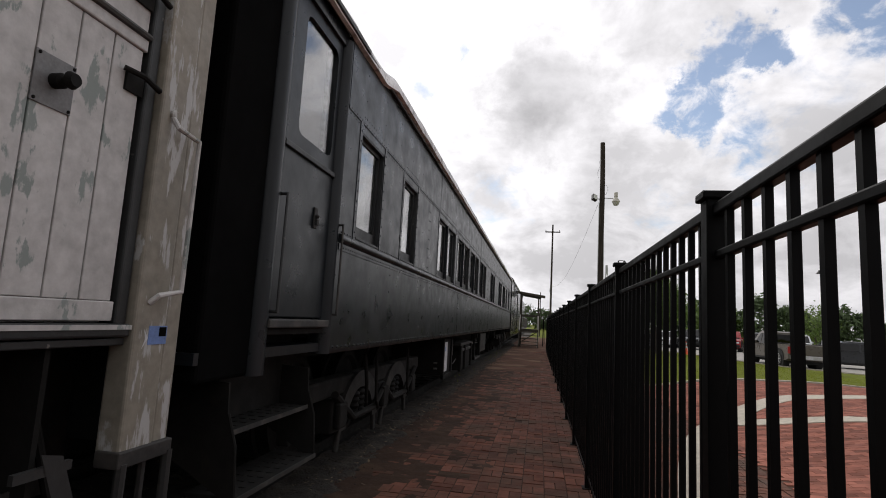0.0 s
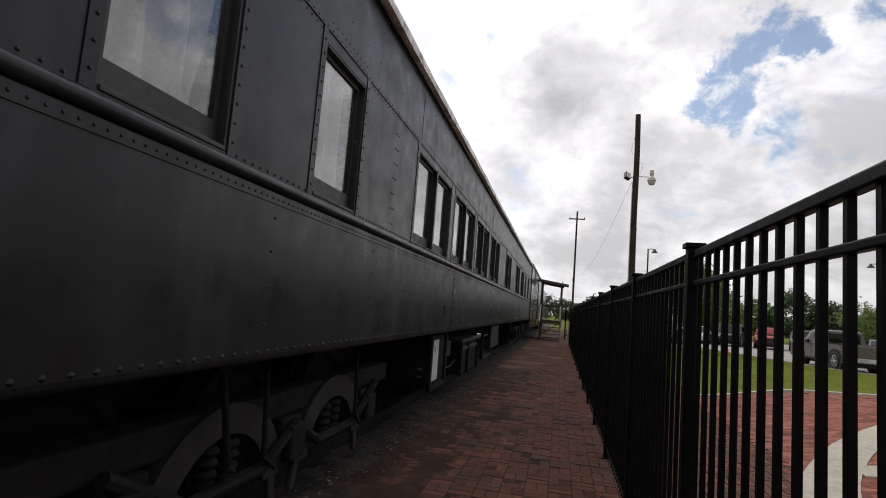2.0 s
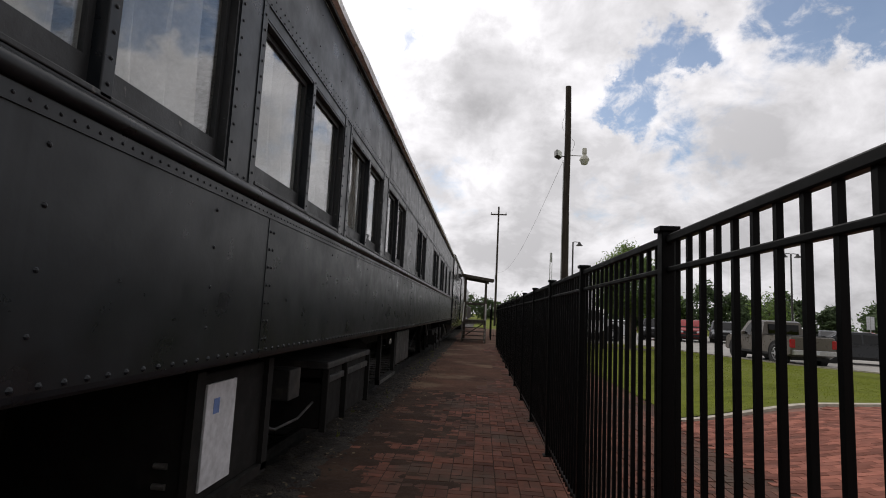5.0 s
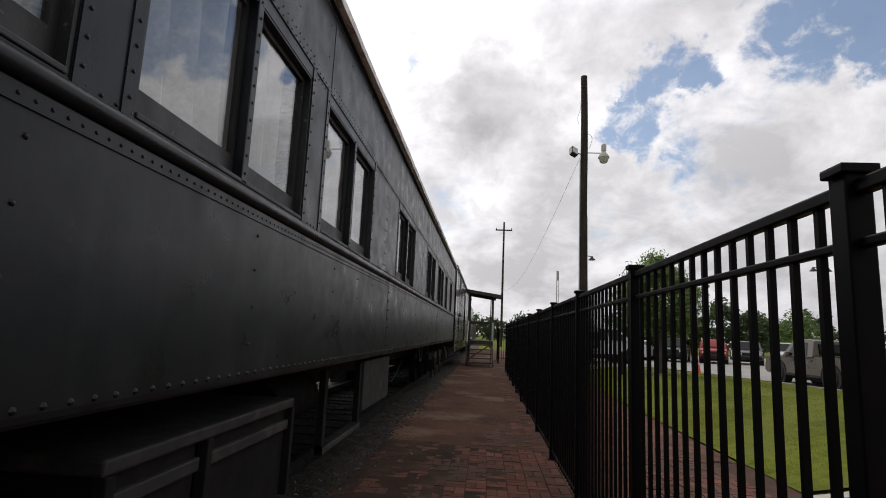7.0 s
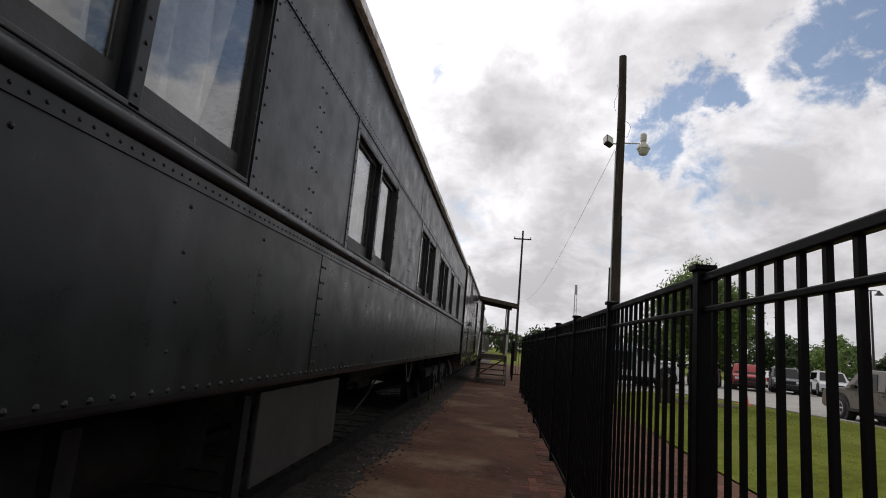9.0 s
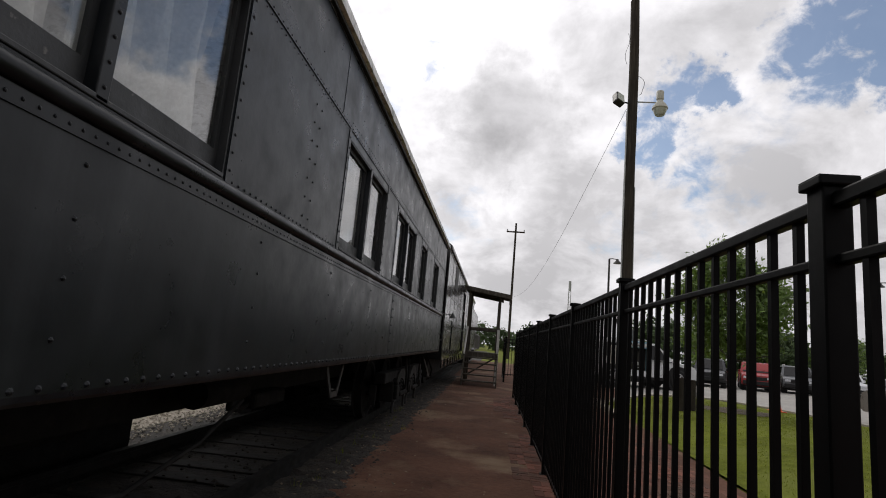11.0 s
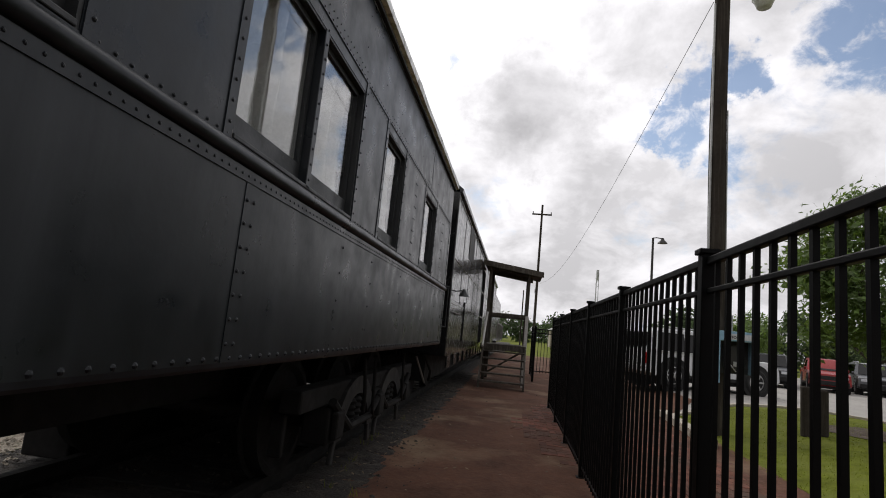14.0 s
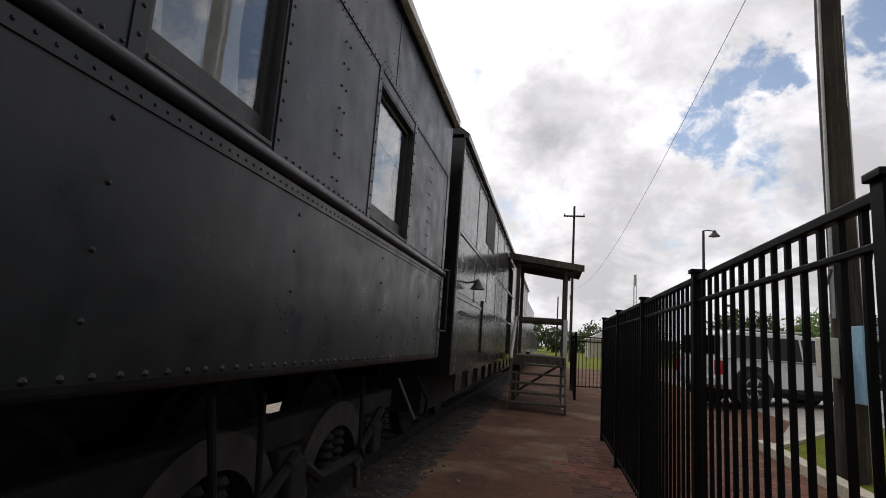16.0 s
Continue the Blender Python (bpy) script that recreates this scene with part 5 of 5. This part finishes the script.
    part("side_panel", Shape().box(.335, .36, -.22, .22, .62, 1.50, .008), BLUE, k)
    head = part("header", Shape().box(-.335, .335, -.22, .22, 1.30, 1.50, .006), BLUE, k)
    part("sign_face", Shape().box(-.27, .27, -.232, -.222, 1.33, 1.45), WHITE, head)
    fc = bpy.data.curves.new("lettering", "FONT")
    fc.body, fc.size, fc.extrude = "Phone", .115, .002
    txt = new("lettering", fc)
    txt.parent = head
    txt.data.materials.append(NEAR_BLACK)
    txt.matrix_basis = pose(-.22, -.236, 1.352, 90, 0, 0)
    part("backing", Shape().box(-.335, .335, .17, .20, .62, 1.30), DULL, k)
    part("phone_body", Shape().box(-.14, .14, .02, .17, .72, 1.22, .02), DARK_METAL, k)
    part("handset", Shape().pipe([(-.10, -.02, .85), (-.12, -.04, 1.0), (-.10, -.02, 1.14)], .028), RUBBER, k)
    part("cord", Shape().pipe([(-.10, -.02, .85), (.02, -.05, .68), (.16, -.03, .74), (.15, 0, .95)], .012), GALV, k)
    part("phone_plate", Shape().box(0, .10, .012, .02, .78, .88), GALV, k)
    part("fixing_bar", Shape().box(-.06, .06, .20, .50, .85, 1.15, .01), DULL, k)


build_pole()


def street_lamp(x, y, top, arms, label, turn=0.0):
    z0 = rise(x, y)
    p = thing("street_lamp", label, "street lamp", "car park lamps", (x, y, z0), turn)
    part("shaft", Shape().rod((0, 0, 0), (0, 0, top), .09, .06, 12), DARK_METAL, p, "", True)
    part("base", Shape().lathe((0, 0, 0), [(.22, 0), (.22, .5), (.18, .55)], 16), CONCRETE, p)
    for sx in arms:
        part("arm", Shape().pipe([(0, 0, top), (sx * .2, 0, top + .03), (sx * .48, 0, top + .0)], .03), DARK_METAL, p)
        part("shade", Shape().lathe((sx * .52, 0, top - .28), [(.27, 0), (.26, .03), (.12, .18), (.08, .27), (.06, .31)], 16), DARK_METAL, p, "", True)


street_lamp(6.7, 49.6, 7.35, (1,), "tall dark street lamp with a bell-shaped shade")
street_lamp(24.0, 50.0, 7.4, (-1, 1), "tall dark double street lamp in the car park")
street_lamp(36.0, 56.0, 7.4, (-1, 1), "tall dark double street lamp in the car park")

cross = thing("crossarm_pole", "tall timber pole with one crossarm far along the track", "utility pole")
part("shaft", Shape().rod((1.27, 77, -.1), (1.27, 77, 15.9), .16, .11, 10), POLE, cross, "", True)
part("crossarm", Shape().box(.2, 2.35, 76.8, 76.92, 14.72, 14.88, .01), POLE, cross)
part("insulator", Shape().rod((.3, 76.86, 14.88), (.3, 76.86, 15.1), .05).rod((2.25, 76.86, 14.88), (2.25, 76.86, 15.1), .05), DARK_METAL, cross)
part("line_box", Shape().box(1.05, 1.12, 76.75, 76.95, 6.1, 6.6, .02), GALV, cross)
thin = thing("thin_pole", "thin pole standing beyond the boarding platform", "pole")
part("shaft", Shape().rod((-.2, 66, 0), (-.2, 66, 5.4), .07, .05, 8), POLE, thin)

mast = thing("radio_mast", "slender distant radio mast", "mast")
for k in range(3):
    a = k * 2.094
    part("leg", Shape().rod((15.5 + .35 * math.cos(a), 134 + .35 * math.sin(a), 0), (15.5 + .3 * math.cos(a), 134 + .3 * math.sin(a), 16), .06, n=5), GALV, mast)
for i in range(14):
    part("brace", Shape().rod((15.15, 134, 1.1 * i + .4), (15.85, 134, 1.1 * i + 1.4), .035, n=4), GALV, mast)
part("antenna", Shape().rod((15.5, 133.7, 14.4), (15.5, 133.7, 16.6), .28, n=8), GALV, mast)

for x, y, h in ((4.17, 28.0, .80), (4.45, 28.0, .74)):
    b = tagged(link("bollard", Shape().lathe((x, y, rise(x, y)), [(.07, 0), (.07, h - .02), (.05, h)], 12), POLE), "short dark timber bollard on the lawn", "bollard", "bollards")

cone = thing("traffic_cone", "orange traffic cone with white bands", "cone", at=(7.75, 30.75, rise(8, 31)))
part("base", Shape().box(-.19, .19, -.19, .19, 0, .03, .01), ORANGE, cone)
part("cone_body", Shape().lathe((0, 0, .03), [(.14, 0), (.13, .02), (.03, .68), (.02, .69)], 18), ORANGE, cone, "", True)
for z, r in ((.33, .092), (.50, .066)):
    part("band", Shape().lathe((0, 0, .03 + z), [(r, 0), (r - .018, .11)], 18), WHITE, cone, "", True)


# ---- vehicles ----
def vehicle(name, label, paint, kind, x, y, turn, lift=None):
    """A parked vehicle: local +x is its front."""
    v = thing(name, label, "car", "parked vehicles", (x, y, rise(x, y) if lift is None else lift), turn)
    L, Wd, H, hood, belt = {"suv": (4.65, 1.88, 1.78, 1.08, 1.06), "pickup": (5.05, 1.88, 1.78, 1.08, 1.08), "sedan": (4.8, 1.84, 1.45, .90, .90)}[kind]
    hl, hw = L / 2, Wd / 2
    base = .34 if kind != "sedan" else .24
    wb = .31 * L

    def loft(outline, inset=0.0):
        """A body drawn from its side outline, drawn in a little at the flanks' top and bottom."""
        s, n = Shape(), len(outline)
        zs = [z for _, z in outline]
        lo, hi = min(zs), max(zs)
        rows = []
        for q in (-1, -.86, .86, 1):
            for a, z in outline:
                sh = .93 if abs(q) == 1 else 1.0
                cx = sum(p[0] for p in outline) / n
                cz = (lo + hi) / 2
                rows.append((cx + (a - cx) * (.985 if abs(q) == 1 else 1), q * (hw - inset * (z - lo) / (hi - lo + 1e-6)), cz + (z - cz) * sh))
        s.add(rows, [(r * n + k, r * n + (k + 1) % n, (r + 1) * n + (k + 1) % n, (r + 1) * n + k) for r in range(3) for k in range(n)] + [tuple(range(n))[::-1], tuple(range(3 * n, 4 * n))])
        return s

    if kind == "pickup":
        body = [(-hl, base + .1), (-hl, 1.12), (-hl + .04, 1.16), (-.55, 1.16), (.9, 1.14), (hl - .25, hood - .02), (hl - .05, hood - .12), (hl, .72), (hl, base + .1), (hl - .15, base), (-hl + .2, base)]
        cab = [(-.62, belt), (-.55, H - .06), (-.42, H), (.55, H), (.72, H - .05), (1.25, belt)]
    elif kind == "suv":
        body = [(-hl, base + .1), (-hl - .0, .75), (-hl + .06, 1.12), (1.0, belt), (hl - .35, hood - .04), (hl - .06, hood - .16), (hl, .78), (hl, base + .1), (hl - .15, base), (-hl + .2, base)]
        cab = [(-hl + .08, belt), (-hl + .28, H - .12), (-hl + .45, H - .02), (-.2, H), (.55, H - .05), (1.30, belt)]
    else:
        body = [(-hl, base + .1), (-hl, .72), (-hl + .08, .90), (-1.2, .93), (1.0, .92), (hl - .5, .82), (hl - .1, .72), (hl, .55), (hl, base + .1), (hl - .2, base), (-hl + .2, base)]
        cab = [(-1.75, .90), (-1.0, H - .06), (-.6, H), (.1, H), (.45, H - .06), (1.35, .88)]
    b = part("body", loft(body, .05), paint, v, "", True)
    part("cabin", loft(cab, .16), paint, v, "", True)
    x0, x1 = cab[0][0], cab[-1][0]
    for sg in (-1, 1):
        n_w = 3 if kind == "suv" else 2
        lo, hi = belt + .05, H - .13
        a0, a1 = x0 + .28, x1 - .42
        if kind == "sedan":
            a0, a1 = x0 + .45, x1 - .45
        for i in range(n_w):
            p, q = a0 + (a1 - a0) * i / n_w + .04, a0 + (a1 - a0) * (i + 1) / n_w - .04
            yl, yh = sg * (hw + .006), sg * (hw - .112)
            t0 = .12 if i == 0 else 0
            t1 = .30 if i == n_w - 1 else 0
            part("side_window", Shape().add([(p, yl, lo), (q + t1 * .5, yl, lo), (q - t1, yh, hi), (p + t0, yh, hi), (p, yl - sg * .03, lo), (q + t1 * .5, yl - sg * .03, lo), (q - t1, yh - sg * .03, hi), (p + t0, yh - sg * .03, hi)],
                                           [(0, 1, 2, 3), (4, 7, 6, 5), (0, 4, 5, 1), (1, 5, 6, 2), (2, 6, 7, 3), (3, 7, 4, 0)]), GLASS_CAR, v)
        part("mirror", Shape().box(x1 - .50, x1 - .36, sg * (hw + .02) - .06, sg * (hw + .02) + .10 * (sg > 0) + .06 * (sg < 0), belt + .02, belt + .18, .03), paint, v)
        part("sill_trim", Shape().box(-wb + .5, wb - .5, sg * hw - .03, sg * hw + .02, base, base + .10, .01), RUBBER, v)
        for i in range(n_w - (kind == "suv")):
            part("door_handle", Shape().box(-.55 + 1.05 * i, -.38 + 1.05 * i, sg * (hw - .01) - .015, sg * (hw - .01) + .02, belt - .12, belt - .08, .006), paint, v)
        part("headlight", Shape().box(hl - .14, hl + .01, sg * (hw - .30) - .16, sg * (hw - .30) + .16, hood - .34, hood - .20, .02), HEAD, v)
        part("tail_light", Shape().box(-hl - .012, -hl + .10, sg * (hw - .11) - .09, sg * (hw - .11) + .09, belt - .38, belt - .04, .015), TAIL, v)
        for wx in (-wb, wb):
            r = .40 if kind != "sedan" else .34
            sgn = sg
            w = part("wheel", Shape().lathe((0, 0, 0), [(.20, -.12), (r - .05, -.13), (r, -.09), (r, .09), (r - .05, .13), (r - .13, .125), (r - .14, .10), (.20, .10)], 28, "x"), RUBBER, v, "", True)
            w.matrix_basis = pose(wx, sgn * (hw - .085), r, 0, 0, 90 * sgn)
            rim = Shape().lathe((.085, 0, 0), [(r - .14, -.02), (r - .14, .02), (r - .17, .03), (r - .18, .0)], 28, "x").lathe((.09, 0, 0), [(.07, -.02), (.07, .02), (.04, .03)], 12, "x")
            for k in range(6):
                a = k * math.pi / 3
                rim.rod((.10, .05 * math.cos(a), .05 * math.sin(a)), (.10, (r - .15) * math.cos(a), (r - .15) * math.sin(a)), .032, .024, 6)
            part("rim", rim, ALLOY, w)
            arch = Shape()
            for k in range(10):
                a0_, a1_ = math.pi * k / 10, math.pi * (k + 1) / 10
                ro, ri = r + .14, r + .10
                arch.add([(wx + rr * math.cos(a), sg * (hw + d), r + rr * math.sin(a)) for d in (-.06, .015) for rr, a in ((ri, a0_), (ro, a0_), (ro, a1_), (ri, a1_))],
                         [(0, 1, 2, 3), (4, 7, 6, 5), (1, 5, 6, 2), (0, 3, 7, 4)])
            part("wheel_arch", arch, RUBBER, v)
            part("wheel_well", Shape().rod((wx, sg * (hw - .30), r), (wx, sg * (hw + .006), r), r + .11, n=28), RUBBER, v, "", True)
    wl, wh = x1 - .06, x1 - .60 if kind != "sedan" else x1 - .85
    part("windscreen", Shape().add([(wl, -hw + .16, belt + .06), (wl, hw - .16, belt + .06), (wh, hw - .26, H - .09), (wh, -hw + .26, H - .09), (wl + .02, -hw + .16, belt + .07), (wl + .02, hw - .16, belt + .07), (wh + .02, hw - .26, H - .08), (wh + .02, -hw + .26, H - .08)],
                                 [(0, 1, 2, 3), (4, 7, 6, 5), (0, 4, 5, 1), (1, 5, 6, 2), (2, 6, 7, 3), (3, 7, 4, 0)]), GLASS_CAR, v)
    rl, rh = x0 - .015, x0 + .13
    if kind == "sedan":
        rl, rh = x0 + .1, x0 + .72
    part("rear_window", Shape().box(min(rl, rh) - .01, max(rl, rh) + .02, -hw + .28, hw - .28, belt + .1, H - .16, .02) if kind != "sedan" else
         Shape().add([(rl, -hw + .25, belt + .05), (rl, hw - .25, belt + .05), (rh, hw - .3, H - .06), (rh, -hw + .3, H - .06)], [(0, 1, 2, 3)]), GLASS_CAR, v)
    part("bumper", Shape().box(hl - .08, hl + .05, -hw + .1, hw - .1, base + .05, base + .28, .03), RUBBER if kind != "sedan" else paint, v)
    part("bumper", Shape().box(-hl - .10, -hl + .05, -hw + .08, hw - .08, base + .08, base + .28, .03), ALLOY if kind == "pickup" else paint, v)
    part("number_plate", Shape().box(-hl - .115, -hl - .10, -.16, .16, base + .12, base + .25, .004), WHITE, v)
    part("grille", Shape().box(hl - .02, hl + .02, -hw + .45, hw - .45, base + .32, hood - .2, .02), RUBBER, v)
    part("floor_pan", Shape().box(-hl + .3, hl - .3, -hw + .25, hw - .25, .2, base + .1), RUBBER, v)
    if kind == "suv":
        for sg in (-1, 1):
            part("roof_rail", Shape().pipe([(-hl + .7, sg * (hw - .30), H - .02), (-hl + .8, sg * (hw - .30), H + .05), (.3, sg * (hw - .30), H + .05), (.4, sg * (hw - .30), H - .02)], .02), ALLOY, v)
    if kind == "pickup":
        part("bed_cover", Shape().box(-hl + .06, -.66, -hw + .08, hw - .08, 1.165, 1.19, .008), RUBBER, v)
    return v


vehicle("sport_utility_vehicle", "white sport utility vehicle parked by the lawn", P_WHITE, "suv", 5.15, 36.7, 20)
vehicle("pickup_truck", "tan-grey pickup truck parked by the lawn kerb", P_TAN, "pickup", 12.6, 30.7, 94)
vehicle("saloon_car", "black saloon car parked in the car park", P_BLACK, "sedan", 17.0, 31.6, -24)
vehicle("saloon_car", "black saloon car far along the car park", P_BLACK, "sedan", 27.0, 33.0, 160)
rnd = random.Random(21)
row = [("pickup_truck", "red pickup truck parked in the far row", P_RED, "pickup", 17.0, 52.5), ("sport_utility_vehicle", "dark grey sport utility vehicle in the far row", P_GREY, "suv", 20.0, 53.1),
       ("sport_utility_vehicle", "white sport utility vehicle in the far row", P_WHITE, "suv", 23.2, 53.7), ("saloon_car", "grey saloon car in the far row", P_GREY, "sedan", 26.4, 54.3), ("sport_utility_vehicle", "black sport utility vehicle in the far row", P_BLACK, "suv", 14.0, 51.9),
       ("saloon_car", "white saloon car in the far row", P_WHITE, "sedan", 11.0, 51.3), ("saloon_car", "red saloon car in the far row", P_RED, "sedan", 33.0, 55.5), ("saloon_car", "black saloon car in the far row", P_BLACK, "sedan", 29.8, 54.9)]
for nm, lb, pt, kd, x, y in row:
    vehicle(nm, lb, pt, kd, x, y + rnd.uniform(-.3, .3), -112 + rnd.uniform(-3, 3))
for i in range(5):
    vehicle("saloon_car", ("white", "grey", "black", "white", "red")[i] + " saloon car at the back of the car park", (P_WHITE, P_GREY, P_BLACK, P_WHITE, P_RED)[i], "sedan", 24 + 6.4 * i, 63, 70)


# ---- trees ----
def tree(x, y, h, r, crown0, leaves, size, label, material, seed, name="tree", trunk=.09):
    rd = random.Random(seed)
    z0 = rise(x, y)
    t = thing(name, label, "tree")
    s = Shape()
    top = Vector((x + rd.uniform(-.2, .2), y + rd.uniform(-.2, .2), z0 + h * .8))
    s.rod((x, y, z0 - .05), (x, y, z0 + crown0), trunk, trunk * .8, 9).rod((x, y, z0 + crown0), top, trunk * .8, trunk * .2, 8)
    tips = []
    for i in range(11):
        a, k = rd.uniform(0, 6.283), rd.uniform(0, .8)
        b = Vector((x, y, z0 + crown0)).lerp(top, k)
        e = b + Vector((math.cos(a), math.sin(a), rd.uniform(.25, .8))) * r * rd.uniform(.45, .85) * (1.05 - .5 * k)
        s.rod(b, e, trunk * .35, trunk * .1, 6)
        tips += [e, b.lerp(e, .6)]
    part("trunk", s, BARK, t)
    crown = Shape()
    mid, half = Vector((x, y, z0 + (h + crown0) / 2)), (h - crown0) / 2
    hubs = []
    while len(hubs) < 70:
        d = Vector((rd.gauss(0, 1), rd.gauss(0, 1), rd.gauss(0, 1))).normalized() * rd.uniform(.35, 1) ** .6
        k = 1.0 if d.z < 0 else 1 - .45 * d.z
        hubs.append(mid + Vector((d.x * r * k, d.y * r * k, d.z * half)))
    for _ in range(leaves):
        hub = rd.choice(hubs)
        c = hub + Vector((rd.gauss(0, 1), rd.gauss(0, 1), rd.gauss(0, .8))) * r * .15
        d = Vector((rd.gauss(0, 1), rd.gauss(0, 1), rd.gauss(0, 1))).normalized()
        u = d.orthogonal().normalized()
        q = rd.uniform(.6, 1.3) * size
        crown.add([c - d * q, c + u * q * .5, c + d * q, c - u * q * .5 + Vector((0, 0, q * .2))], [(0, 1, 2), (0, 2, 3)])
    part("crown", crown, material, t)
    return t


tree(5.75, 28.9, 4.2, 1.46, 1.2, 17000, .070, "young broad-leaved tree on the lawn", LEAVES, 1)
rnd = random.Random(33)
for i in range(30):
    x = 21 + i * 4.0 + rnd.uniform(-1.5, 1.5)
    y = 90 + rnd.uniform(-8, 10) - .12 * i
    h = rnd.uniform(4.6, 7.6)
    tree(x, y, h, h * .46, .5, 2200, .34, "dark broad-leaved tree behind the car park", LEAVES_FAR if rnd.random() < .75 else LEAVES, 100 + i, trunk=.16)
for i, (x, y, h) in enumerate(((15.5, 58, 4.6), (33, 46, 4.4), (38, 50, 4.8), (28.5, 62, 5.0))):
    tree(x, y, h, h * .38, 1.2, 1600, .16, "young green tree among the parked cars", LEAVES, 300 + i)
for i in range(9):
    tree(-3 + i * 3.0 + rnd.uniform(-1, 1), 140 + rnd.uniform(-6, 6), rnd.uniform(4, 7), 3.2, .5, 900, .32, "low distant tree beyond the tracks", LEAVES_FAR, 400 + i, trunk=.15)
s = Shape()
for i in range(60):
    x = -20 + i * 4.2
    for k in range(60):
        c = Vector((x + rnd.gauss(0, 2.2), 150 + rnd.gauss(0, 2), abs(rnd.gauss(0, 1.8)) + .2))
        d = Vector((rnd.gauss(0, 1), rnd.gauss(0, 1), rnd.gauss(0, 1))).normalized() * .6
        u = d.orthogonal().normalized() * .4
        s.add([c - d, c + u, c + d, c - u], [(0, 1, 2, 3)])
tagged(link("far_hedge", s, LEAVES_FAR), "dark distant hedge and scrub", "hedge", "", "stuff")

# sign among the cars
sg = thing("parking_sign", "small sign board on a thin post in the car park", "sign", at=(20.3, 36.0, rise(20, 36)))
part("post", Shape().rod((0, 0, 0), (0, 0, 2.3), .03, n=8), GALV, sg)
part("board", Shape().box(-.2, .2, -.02, 0, 1.6, 2.3, .005), WHITE, sg)
hall = thing("low_building", "low distant shed with a pitched grey roof", "building")
part("wall", Shape().box(4.2, 9.5, 96, 101, 0, 2.6), CONCRETE, hall)
part("roof", Shape().add([(3.8, 95.6, 2.6), (9.9, 95.6, 2.6), (9.9, 101.4, 2.6), (3.8, 101.4, 2.6), (6.85, 95.6, 4.0), (6.85, 101.4, 4.0)], [(0, 1, 4), (2, 3, 5), (1, 2, 5, 4), (3, 0, 4, 5), (0, 3, 2, 1)]), ROOF, hall)


# ---- bricks ----
def lay_bricks():
    rd = random.Random(2)
    path, near = Shape(), []
    for j in range(-20, 78):
        for i in range(0, 23):
            x, y = -2.02 + .2 * i, .2 * j
            if x > fence_x(y) + 2.2 - .2:
                continue
            z = .0 + rd.uniform(-.0025, .0025)
            for k in range(2):
                if (i + j) % 2:
                    b = (x, y + .1 * k, .2, .1)
                else:
                    b = (x + .1 * k, y, .1, .2)
                zz = z + rd.uniform(-.003, .002) - (rd.random() < .04) * .006
                if 6.6 <= y < 9.4 and -.9 < x < .05 and len(near) < 290:
                    near.append((b, zz))
                else:
                    add_bricks(path, *b, zz)
    # the brick border that stays clear of earth
    for j in range(78, 152):
        for i in range(0, 23):
            x, y = -2.02 + .2 * i, .2 * j
            if x < -.50 + .20 * math.sin(y * 1.1) + .25 * math.sin(y * .37) + .022 * (y - 15) + rd.uniform(-.12, .12) or x > fence_x(y) + 2.05:
                continue
            for k in range(2):
                b = (x, y + .1 * k, .2, .1) if (i + j) % 2 else (x + .1 * k, y, .1, .2)
                add_bricks(path, *b, .0055 + rd.uniform(-.002, .002))
    tagged(link("path_bricks", path, BRICK, bpy.data.objects["path_base"]), "", "", "", "stuff")
    long_b, cross_b = Shape(), Shape()
    add_bricks(long_b, 0, 0, .2, .1, 0)
    add_bricks(cross_b, 0, 0, .1, .2, 0)
    first = {}
    for (x, y, l, w), z in near:
        if l not in first:
            o = first[l] = link("brick", long_b if l > w else cross_b, BRICK, bpy.data.objects["path_base"])
        else:
            o = first[l].copy()
            scene.collection.objects.link(o)
        o.matrix_basis = pose(x, y, z)
    plaza = Shape()
    for j in range(-30, 175):
        y = .1 * j
        for i in range(-2, 62):
            x = 2.6 + .2 * i + (.1 if j % 2 else 0)
            if y > (14.0 if x < 4.6 else 14.3 + (x - 4.6) * .33) - .15:
                continue
            add_bricks(plaza, x, y, .2, .1, rd.uniform(-.001, .002), land=True)
    tagged(link("plaza_bricks", plaza, BRICK_PLAZA, bpy.data.objects["plaza_base"]), "", "", "", "stuff")


lay_bricks()
